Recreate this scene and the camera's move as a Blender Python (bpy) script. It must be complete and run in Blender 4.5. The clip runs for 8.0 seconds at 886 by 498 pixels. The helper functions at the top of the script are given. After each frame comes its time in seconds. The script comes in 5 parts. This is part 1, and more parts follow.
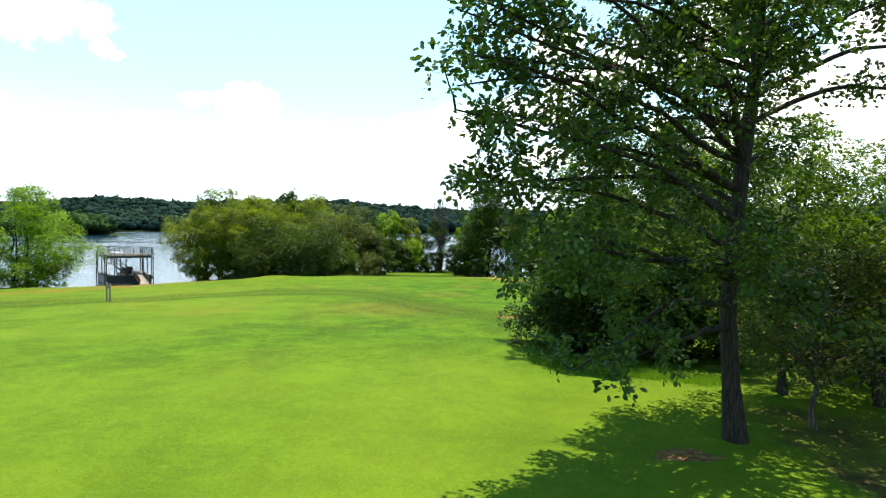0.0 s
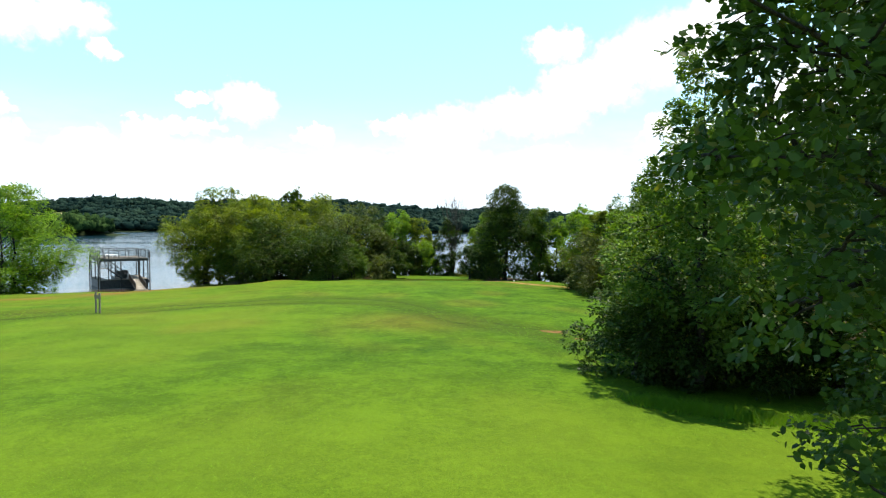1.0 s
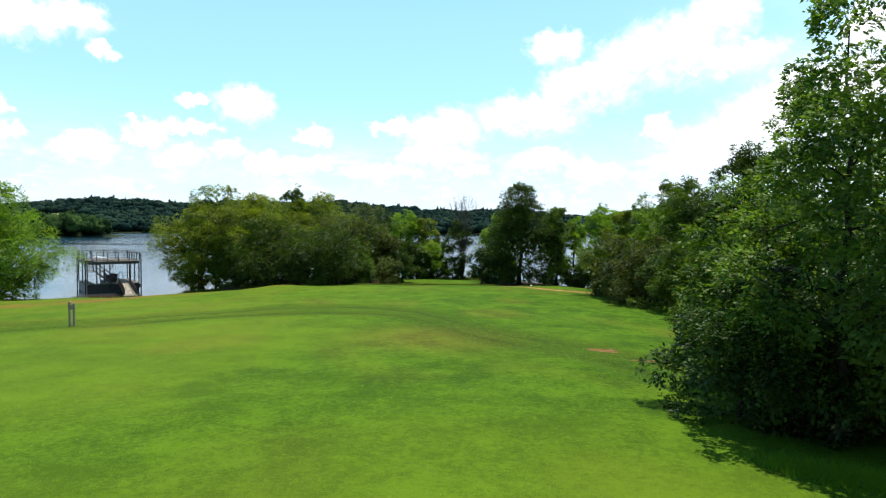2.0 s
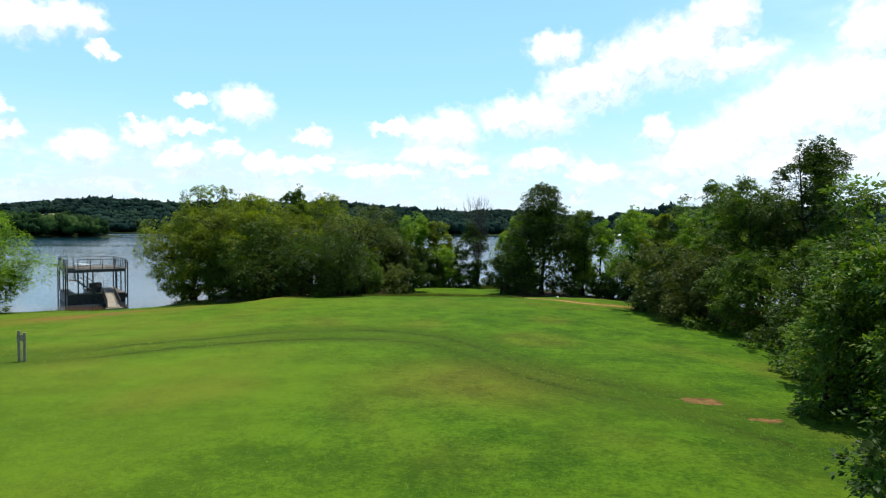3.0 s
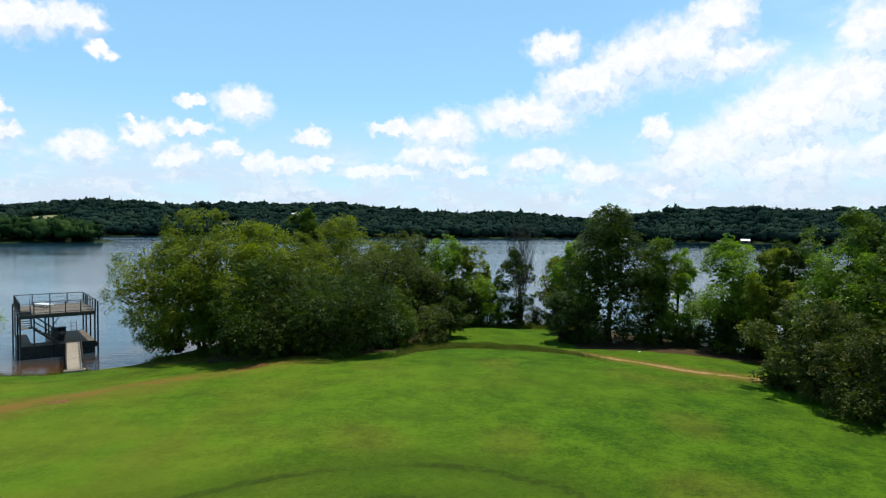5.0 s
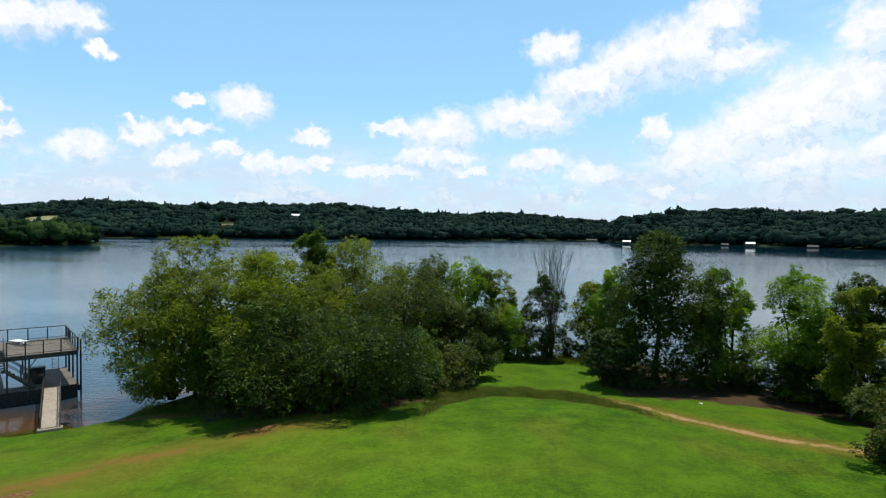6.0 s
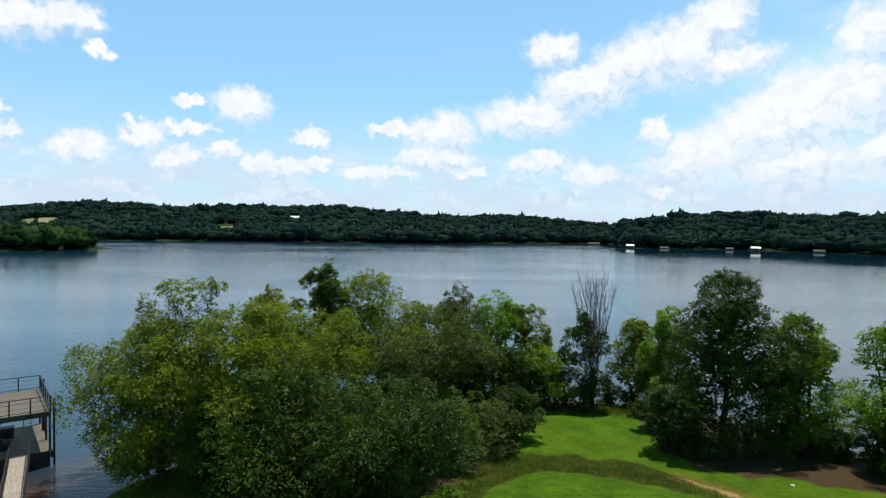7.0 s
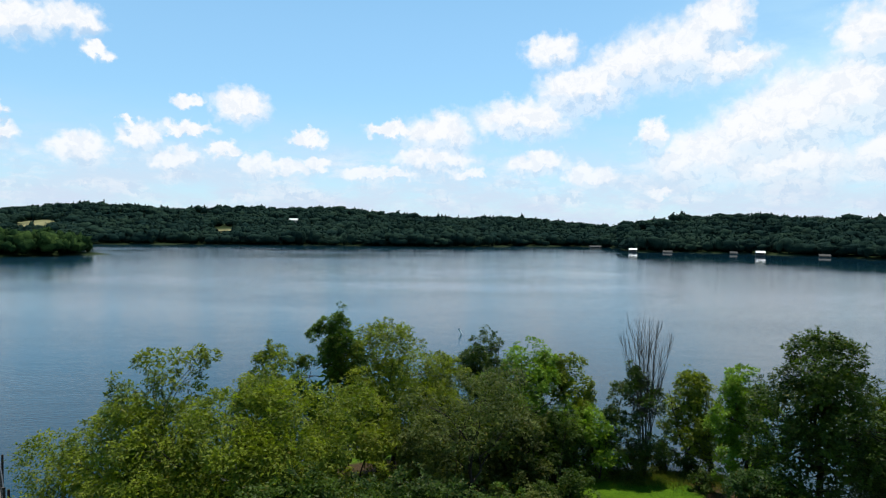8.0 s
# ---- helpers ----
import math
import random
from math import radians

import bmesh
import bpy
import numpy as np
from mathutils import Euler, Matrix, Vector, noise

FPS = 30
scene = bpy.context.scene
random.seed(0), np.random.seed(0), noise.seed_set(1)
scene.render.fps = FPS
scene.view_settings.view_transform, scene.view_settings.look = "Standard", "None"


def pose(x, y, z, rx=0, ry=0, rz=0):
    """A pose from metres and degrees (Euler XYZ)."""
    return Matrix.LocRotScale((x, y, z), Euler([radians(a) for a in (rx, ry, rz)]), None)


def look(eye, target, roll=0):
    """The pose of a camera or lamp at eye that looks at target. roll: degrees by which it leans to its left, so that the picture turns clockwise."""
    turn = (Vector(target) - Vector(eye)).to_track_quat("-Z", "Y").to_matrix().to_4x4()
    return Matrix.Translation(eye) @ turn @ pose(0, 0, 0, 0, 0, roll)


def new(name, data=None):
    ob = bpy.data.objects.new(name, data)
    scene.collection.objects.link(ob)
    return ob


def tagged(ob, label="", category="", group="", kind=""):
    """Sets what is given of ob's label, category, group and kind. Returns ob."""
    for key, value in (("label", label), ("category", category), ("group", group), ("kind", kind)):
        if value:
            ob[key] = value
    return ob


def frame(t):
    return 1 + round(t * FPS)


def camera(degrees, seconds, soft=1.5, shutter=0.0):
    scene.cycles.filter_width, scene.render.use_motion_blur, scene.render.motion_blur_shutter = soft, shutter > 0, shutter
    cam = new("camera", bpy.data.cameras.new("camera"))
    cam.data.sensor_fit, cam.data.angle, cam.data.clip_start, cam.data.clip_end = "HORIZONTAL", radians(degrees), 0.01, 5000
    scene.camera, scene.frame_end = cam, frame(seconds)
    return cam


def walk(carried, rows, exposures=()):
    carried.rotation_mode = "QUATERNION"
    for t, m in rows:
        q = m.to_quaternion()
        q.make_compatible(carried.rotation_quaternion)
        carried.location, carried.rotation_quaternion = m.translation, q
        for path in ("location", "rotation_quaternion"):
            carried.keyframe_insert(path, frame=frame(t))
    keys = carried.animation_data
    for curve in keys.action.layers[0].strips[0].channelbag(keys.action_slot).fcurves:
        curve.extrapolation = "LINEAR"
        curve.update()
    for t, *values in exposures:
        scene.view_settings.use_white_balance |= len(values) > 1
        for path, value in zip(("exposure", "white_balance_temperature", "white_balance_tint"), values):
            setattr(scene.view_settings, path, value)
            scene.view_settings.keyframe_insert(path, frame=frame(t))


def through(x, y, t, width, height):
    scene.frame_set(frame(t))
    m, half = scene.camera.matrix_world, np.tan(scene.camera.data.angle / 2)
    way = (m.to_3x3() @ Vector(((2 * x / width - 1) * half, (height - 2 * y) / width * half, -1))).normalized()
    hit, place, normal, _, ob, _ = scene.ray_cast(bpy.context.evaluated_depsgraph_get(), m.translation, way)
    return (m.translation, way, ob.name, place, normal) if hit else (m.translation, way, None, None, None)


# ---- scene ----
cam = camera(73.0, 8.0, soft=1.15)
PATH = [
    (0, (1.018, -2.082, 6.892), (1.015, -0.083, 6.82), 0.5),
    (0.5, (0.036, -0.08, 6.924), (0.035, 1.918, 6.851), 0.5),
    (1, (-0.794, 2.004, 6.988), (-0.792, 4.002, 6.915), 0.4),
    (1.5, (-1.399, 3.895, 6.926), (-1.395, 5.894, 6.855), 0.4),
    (3, (-3.653, 11.834, 7.362), (-3.645, 13.833, 7.294), 0.5),
    (3.5, (-4.535, 14.641, 7.846), (-4.525, 16.64, 7.779), 0.5),
    (4, (-5.38, 17.363, 8.394), (-5.371, 19.361, 8.328), 0.5),
    (4.5, (-6.359, 20.339, 9.049), (-6.348, 22.337, 8.983), 0.5),
    (6, (-9.339, 28.694, 11.871), (-9.325, 30.693, 11.805), 0.6),
    (6.5, (-10.465, 31.748, 13.003), (-10.449, 33.747, 12.939), 0.7),
    (7, (-11.494, 34.821, 14.201), (-11.477, 36.82, 14.138), 0.7),
    (7.5, (-12.544, 37.913, 15.469), (-12.525, 39.912, 15.407), 0.7),
    (8, (-13.495, 41.237, 16.81), (-13.473, 43.236, 16.75), 0.7),
]
EXPOSURES = [(0.0, 1.12, 6950, 10), (0.5, 1.02, 6900, 10), (1.0, 0.82, 6800, 10), (1.5, 0.64, 6650, 10), (3.0, 0.28, 6550, 10), (3.5, 0.2, 6500, 10), (4.5, 0.06, 6500, 10), (6.0, 0.0, 6500, 10), (8.0, -0.03, 6500, 10)]
walk(cam, [(t, look(eye, target, roll)) for t, eye, target, roll in PATH], EXPOSURES)

# ---- sky and sun ----
SUN_DIR = Vector((0.14, 0.23, 1.0)).normalized()
SUN_STRENGTH = 5.0
SKY_STRENGTH = 0.16

sun = new("sun", bpy.data.lights.new("sun", "SUN"))
sun.data.energy, sun.data.angle, sun.data.color = SUN_STRENGTH, radians(0.5), (1.0, 0.95, 0.86)
sun.matrix_world = look(SUN_DIR * 100, (0, 0, 0))

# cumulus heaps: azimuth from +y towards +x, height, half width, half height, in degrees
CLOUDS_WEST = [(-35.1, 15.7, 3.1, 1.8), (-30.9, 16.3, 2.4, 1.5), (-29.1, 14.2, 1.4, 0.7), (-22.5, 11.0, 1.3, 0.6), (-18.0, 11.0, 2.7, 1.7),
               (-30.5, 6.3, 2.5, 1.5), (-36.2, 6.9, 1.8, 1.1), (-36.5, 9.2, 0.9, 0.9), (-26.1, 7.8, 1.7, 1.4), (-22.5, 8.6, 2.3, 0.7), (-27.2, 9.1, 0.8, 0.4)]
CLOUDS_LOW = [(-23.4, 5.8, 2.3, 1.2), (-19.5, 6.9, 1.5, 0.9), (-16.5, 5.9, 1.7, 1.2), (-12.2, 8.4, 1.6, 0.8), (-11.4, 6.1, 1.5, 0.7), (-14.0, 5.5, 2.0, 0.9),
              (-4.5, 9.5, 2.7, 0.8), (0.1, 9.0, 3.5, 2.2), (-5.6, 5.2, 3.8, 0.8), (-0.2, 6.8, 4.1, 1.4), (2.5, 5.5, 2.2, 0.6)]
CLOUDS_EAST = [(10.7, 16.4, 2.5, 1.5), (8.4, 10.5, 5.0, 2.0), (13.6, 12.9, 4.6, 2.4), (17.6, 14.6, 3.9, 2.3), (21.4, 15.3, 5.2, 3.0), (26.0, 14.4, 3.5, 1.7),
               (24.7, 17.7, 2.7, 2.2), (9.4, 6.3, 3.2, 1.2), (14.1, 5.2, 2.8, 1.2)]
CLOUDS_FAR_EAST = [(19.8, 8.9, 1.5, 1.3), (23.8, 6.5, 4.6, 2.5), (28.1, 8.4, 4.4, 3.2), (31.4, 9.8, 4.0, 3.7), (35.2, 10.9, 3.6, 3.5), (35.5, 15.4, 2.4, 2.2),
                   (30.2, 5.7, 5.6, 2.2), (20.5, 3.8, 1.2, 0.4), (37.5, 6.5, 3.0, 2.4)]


class Nodes:
    """Short hand for building a node tree."""

    def __init__(self, tree):
        self.tree = tree

    def add(self, kind, inputs=None, **props):
        node = self.tree.nodes.new(kind)
        for key, value in props.items():
            setattr(node, key, value)
        for key, value in (inputs or {}).items():
            if isinstance(value, bpy.types.NodeSocket):
                self.tree.links.new(value, node.inputs[key])
            else:
                node.inputs[key].default_value = value
        return node

    def math(self, op, a, b=0.0, clamp=False):
        return self.add("ShaderNodeMath", {0: a, 1: b}, operation=op, use_clamp=clamp).outputs[0]

    def vmath(self, op, a, b=None):
        node = self.add("ShaderNodeVectorMath", {0: a} if b is None else {0: a, 1: b}, operation=op)
        return node.outputs["Value" if op == "LENGTH" else "Vector"]

    def noise(self, scale, detail=4.0, rough=0.55, vector=None, colour=False):
        node = self.add("ShaderNodeTexNoise", {"Scale": scale, "Detail": detail, "Roughness": rough})
        if vector is not None:
            self.tree.links.new(vector, node.inputs["Vector"])
        return node.outputs["Color" if colour else "Fac"]

    def ramp(self, fac, stops):
        node = self.add("ShaderNodeValToRGB", {"Fac": fac})
        els = node.color_ramp.elements
        while len(els) < len(stops):
            els.new(0.5)
        for el, (pos, col) in zip(els, stops):
            el.position, el.color = pos, (*col, 1.0) if len(col) == 3 else col
        return node.outputs["Color"]

    def span(self, value, lo, hi, out_lo=0.0, out_hi=1.0, smooth=True):
        return self.add("ShaderNodeMapRange", {"Value": value, "From Min": lo, "From Max": hi, "To Min": out_lo, "To Max": out_hi},
                        interpolation_type="SMOOTHSTEP" if smooth else "LINEAR").outputs["Result"]

    def mix(self, fac, a, b, blend="MIX"):
        return self.add("ShaderNodeMixRGB", {"Fac": fac, "Color1": a, "Color2": b}, blend_type=blend).outputs["Color"]


def build_world():
    world = bpy.data.worlds.new("sky")
    scene.world = world
    world.use_nodes = True
    tree = world.node_tree
    tree.nodes.clear()
    n = Nodes(tree)
    sky = n.add("ShaderNodeTexSky", sky_type="NISHITA", sun_disc=False, sun_elevation=math.asin(SUN_DIR.z),
                sun_rotation=math.atan2(SUN_DIR.x, SUN_DIR.y), air_density=1.0, dust_density=0.3, ozone_density=1.5)
    way = n.add("ShaderNodeTexCoord").outputs["Generated"]
    xyz = n.add("ShaderNodeSeparateXYZ", {0: way})
    x, y, z = xyz.outputs
    flat = n.math("SQRT", n.math("ADD", n.math("MULTIPLY", x, x), n.math("MULTIPLY", y, y)))
    azimuth = n.math("MULTIPLY", n.math("ARCTAN2", x, y), 57.29578)
    height = n.math("MULTIPLY", n.math("ARCTAN2", z, flat), 57.29578)
    place = n.add("ShaderNodeCombineXYZ", {0: azimuth, 1: height}).outputs[0]
    # billowing edges at three scales
    big = n.vmath("MULTIPLY", n.vmath("SUBTRACT", n.noise(0.3, 3, 0.5, place, True), (0.5, 0.5, 0.5)), (2.6, 1.6, 0.0))
    small = n.vmath("MULTIPLY", n.vmath("SUBTRACT", n.noise(1.0, 8, 0.54, place, True), (0.5, 0.5, 0.5)), (2.8, 2.4, 0.0))
    spot = n.vmath("ADD", place, n.vmath("ADD", big, small))

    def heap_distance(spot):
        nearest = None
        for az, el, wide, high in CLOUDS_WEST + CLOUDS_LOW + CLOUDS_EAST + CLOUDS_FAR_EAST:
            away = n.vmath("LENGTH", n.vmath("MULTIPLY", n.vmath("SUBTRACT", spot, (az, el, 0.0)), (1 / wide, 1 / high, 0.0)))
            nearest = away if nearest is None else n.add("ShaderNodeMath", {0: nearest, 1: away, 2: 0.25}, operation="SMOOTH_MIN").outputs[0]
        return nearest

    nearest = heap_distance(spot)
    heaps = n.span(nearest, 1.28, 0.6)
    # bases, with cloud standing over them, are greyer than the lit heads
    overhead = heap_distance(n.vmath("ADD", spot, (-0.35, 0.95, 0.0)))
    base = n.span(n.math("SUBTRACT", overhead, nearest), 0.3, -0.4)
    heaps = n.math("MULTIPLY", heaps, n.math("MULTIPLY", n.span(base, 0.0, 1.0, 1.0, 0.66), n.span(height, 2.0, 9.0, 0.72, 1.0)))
    # the rest of the sky carries scattered cloud of the same kind
    loose = n.span(n.noise(3.0, 7, 0.6, n.vmath("MULTIPLY", way, (1.0, 1.0, 2.4))), 0.58, 0.72)
    side = n.span(n.math("ABSOLUTE", azimuth), 40.0, 52.0)
    above = n.math("MULTIPLY", n.span(height, 21.0, 27.0), 0.75)
    loose = n.math("MULTIPLY", loose, n.math("MAXIMUM", side, above))
    # milky haze over the horizon, thicker in the east, with faint far cloud in it
    thin = n.span(n.noise(0.22, 7, 0.62, n.vmath("MULTIPLY", place, (0.5, 1.5, 1.0))), 0.32, 0.62, 0.45, 1.0)
    veil = n.math("MULTIPLY", n.span(height, 12.5, 1.0), thin)
    east = n.math("MULTIPLY", n.math("MULTIPLY", n.span(azimuth, 12.0, 34.0), n.span(height, 24.0, 10.0)), n.math("MULTIPLY", thin, 0.7))
    bank = n.span(n.noise(0.3, 6, 0.6, n.vmath("MULTIPLY", n.vmath("ADD", place, big), (0.6, 1.7, 1.0))), 0.44, 0.64)
    bank = n.math("MULTIPLY", bank, n.math("MULTIPLY", n.span(height, 8.5, 5.0), n.math("MULTIPLY", n.span(height, 0.8, 3.0), 0.6)))
    cover = n.math("MAXIMUM", n.math("MAXIMUM", heaps, bank), loose, True)
    body = n.span(n.noise(0.8, 7, 0.6, n.vmath("ADD", place, small)), 0.36, 0.58)
    shade = n.math("MULTIPLY", n.span(body, 0.0, 1.0, 1.0, 0.4), n.math("ADD", 0.38, n.math("MULTIPLY", base, 0.62)), True)
    cloud = n.mix(shade, (1.06, 1.06, 1.06, 1), (0.61, 0.74, 0.91, 1))
    # deeper blue towards the zenith
    depth = n.span(height, 16.0, 62.0, 1.0, 0.4)
    sky_colour = n.mix(1.0, sky.outputs["Color"], (SKY_STRENGTH * 0.84, SKY_STRENGTH * 1.07, SKY_STRENGTH * 1.1, 1), "MULTIPLY")
    sky_colour = n.mix(0.45, sky_colour, (0.36, 0.7, 1.0, 1))
    sky_colour = n.mix(east, sky_colour, (0.68, 0.95, 1.03, 1))
    sky_colour = n.mix(veil, sky_colour, (0.66, 0.77, 0.93, 1))
    sky_colour = n.vmath("MULTIPLY", sky_colour, n.add("ShaderNodeCombineXYZ", {0: n.math("MULTIPLY", depth, depth), 1: depth, 2: depth}).outputs[0])
    both = n.mix(cover, sky_colour, cloud)
    back = n.add("ShaderNodeBackground", {"Color": both, "Strength": 1.0})
    n.add("ShaderNodeOutputWorld", {"Surface": back.outputs[0]})


build_world()


# ---- materials ----
def material(name):
    mat = bpy.data.materials.new(name)
    mat.use_nodes = True
    mat.node_tree.nodes.clear()
    return mat, Nodes(mat.node_tree)


def finish(n, colour, rough=0.6, metal=0.0, bump=None, strength=0.3, distance=0.02, spec=0.4):
    ins = {"Base Color": colour, "Roughness": rough, "Metallic": metal, "Specular IOR Level": spec}
    if bump is not None:
        ins["Normal"] = n.add("ShaderNodeBump", {"Height": bump, "Strength": strength, "Distance": distance}).outputs[0]
    shader = n.add("ShaderNodeBsdfPrincipled", ins)
    n.add("ShaderNodeOutputMaterial", {"Surface": shader.outputs[0]})


def leaf_material(name, dark, light, through=0.35, gloss=0.5):
    """Leaves: each leaf its own tone, whole boughs lighter or darker, light passing through the blade."""
    mat, n = material(name)
    pos = n.add("ShaderNodeNewGeometry")
    each = pos.outputs["Random Per Island"]
    bough = n.noise(0.75, 4, 0.6, pos.outputs["Position"])
    fac = n.math("ADD", n.math("MULTIPLY", n.math("POWER", each, 2.0), 0.6), n.span(bough, 0.36, 0.66, 0.0, 0.5), True)
    colour = n.mix(fac, (*dark, 1), (*light, 1))
    worn = n.span(each, 0.965, 0.97)
    colour = n.mix(n.math("MULTIPLY", worn, 0.6), colour, (0.16, 0.12, 0.03, 1))
    blade = n.add("ShaderNodeBsdfPrincipled", {"Base Color": colour, "Roughness": gloss, "Specular IOR Level": 0.12})
    glow = n.mix(1.0, colour, (1.5, 1.65, 0.55, 1), "MULTIPLY")
    pass_on = n.add("ShaderNodeBsdfTranslucent", {"Color": glow})
    both = n.add("ShaderNodeMixShader", {0: through, 1: blade.outputs[0], 2: pass_on.outputs[0]})
    n.add("ShaderNodeOutputMaterial", {"Surface": both.outputs[0]})
    return mat


def bark_material(name, dark, light):
    mat, n = material(name)
    at = n.add("ShaderNodeTexCoord").outputs["Object"]
    long = n.vmath("MULTIPLY", at, (9.0, 9.0, 1.6))
    ridges = n.noise(2.2, 6, 0.65, long)
    patch = n.noise(1.4, 3, 0.5, at)
    colour = n.mix(n.span(ridges, 0.35, 0.68), (*dark, 1), (*light, 1))
    colour = n.mix(n.span(patch, 0.6, 0.78, 0.0, 0.45), colour, (0.07, 0.075, 0.055, 1))
    finish(n, colour, 0.9, 0, ridges, 0.9, 0.03, 0.2)
    return mat


def plain_material(name, a, b, rough=0.6, metal=0.0, scale=4.0, bump=0.25, stretch=(1, 1, 1), spec=0.4):
    """Two tones with blotches, fine grain and relief."""
    mat, n = material(name)
    at = n.add("ShaderNodeTexCoord").outputs["Object"]
    wide = n.noise(scale, 4, 0.6, n.vmath("MULTIPLY", at, stretch))
    fine = n.noise(scale * 9, 4, 0.6, n.vmath("MULTIPLY", at, stretch))
    both = n.math("ADD", n.math("MULTIPLY", wide, 0.65), n.math("MULTIPLY", fine, 0.35))
    colour = n.mix(n.span(both, 0.36, 0.64), (*a, 1), (*b, 1))
    each = n.add("ShaderNodeObjectInfo").outputs["Random"]
    colour = n.mix(n.span(each, 0.0, 1.0, 0.0, 0.3, False), colour, n.mix(0.5, colour, (0.02, 0.017, 0.014, 1)))
    finish(n, colour, n.span(fine, 0.3, 0.7, rough - 0.08, rough + 0.08), metal, both, bump, 0.01, spec)
    return mat


LEAF_OAK = leaf_material("leaf_oak", (0.01, 0.026, 0.006), (0.052, 0.1, 0.017), 0.26)
LEAF_GREAT = leaf_material("leaf_great_oak", (0.02, 0.042, 0.011), (0.08, 0.135, 0.027), 0.38, 0.42)
LEAF_SILVER = leaf_material("leaf_silver", (0.036, 0.078, 0.016), (0.15, 0.225, 0.05), 0.4)
LEAF_OLIVE = leaf_material("leaf_olive", (0.018, 0.03, 0.007), (0.092, 0.11, 0.016), 0.26)
LEAF_DEEP = leaf_material("leaf_deep", (0.011, 0.027, 0.0055), (0.076, 0.122, 0.014), 0.28)
LEAF_MID = leaf_material("leaf_mid", (0.022, 0.052, 0.007), (0.12, 0.19, 0.018), 0.34)
LEAF_LIGHT = leaf_material("leaf_light", (0.06, 0.125, 0.012), (0.235, 0.35, 0.033), 0.42)
LEAF_YELLOW = leaf_material("leaf_yellow", (0.043, 0.07, 0.008), (0.245, 0.285, 0.024), 0.4)
LEAF_GREY = leaf_material("leaf_grey", (0.022, 0.038, 0.01), (0.145, 0.17, 0.034), 0.32)
BARK = bark_material("bark", (0.011, 0.009, 0.007), (0.045, 0.035, 0.027))
BARK_LICHEN = bark_material("bark_lichen", (0.03, 0.024, 0.018), (0.11, 0.09, 0.072))
PAINT_DARK = plain_material("dark_paint", (0.022, 0.024, 0.027), (0.06, 0.06, 0.06), 0.5, 0.0, 5, 0.2)
STEEL_DARK = plain_material("rusty_steel", (0.03, 0.03, 0.033), (0.09, 0.06, 0.045), 0.55, 0.6, 6, 0.3)
WOOD_DECK = plain_material("weathered_deck", (0.095, 0.075, 0.055), (0.19, 0.155, 0.12), 0.75, 0, 3, 0.4, (1, 7, 1))
WOOD_PALE = plain_material("pale_planks", (0.32, 0.26, 0.2), (0.5, 0.42, 0.34), 0.75, 0, 3, 0.4, (7, 1, 1))
WOOD_POST = plain_material("grey_post_wood", (0.17, 0.13, 0.09), (0.34, 0.28, 0.2), 0.85, 0, 5, 0.6, (6, 6, 1))
WHITE = plain_material("white_plastic", (0.72, 0.72, 0.7), (0.86, 0.86, 0.84), 0.4, 0, 5, 0.1)
FLOAT_BLACK = plain_material("black_float", (0.015, 0.016, 0.018), (0.04, 0.04, 0.042), 0.5, 0, 5, 0.2)
ROOF_WHITE = plain_material("white_roof", (0.7, 0.7, 0.68), (0.85, 0.85, 0.83), 0.5, 0, 0.6, 0.2)
WEATHERED = plain_material("weathered_grey", (0.03, 0.033, 0.033), (0.06, 0.06, 0.057), 0.8, 0, 0.6, 0.2)
WALL_GREY = plain_material("grey_siding", (0.25, 0.25, 0.24), (0.4, 0.39, 0.37), 0.7, 0, 0.6, 0.2)


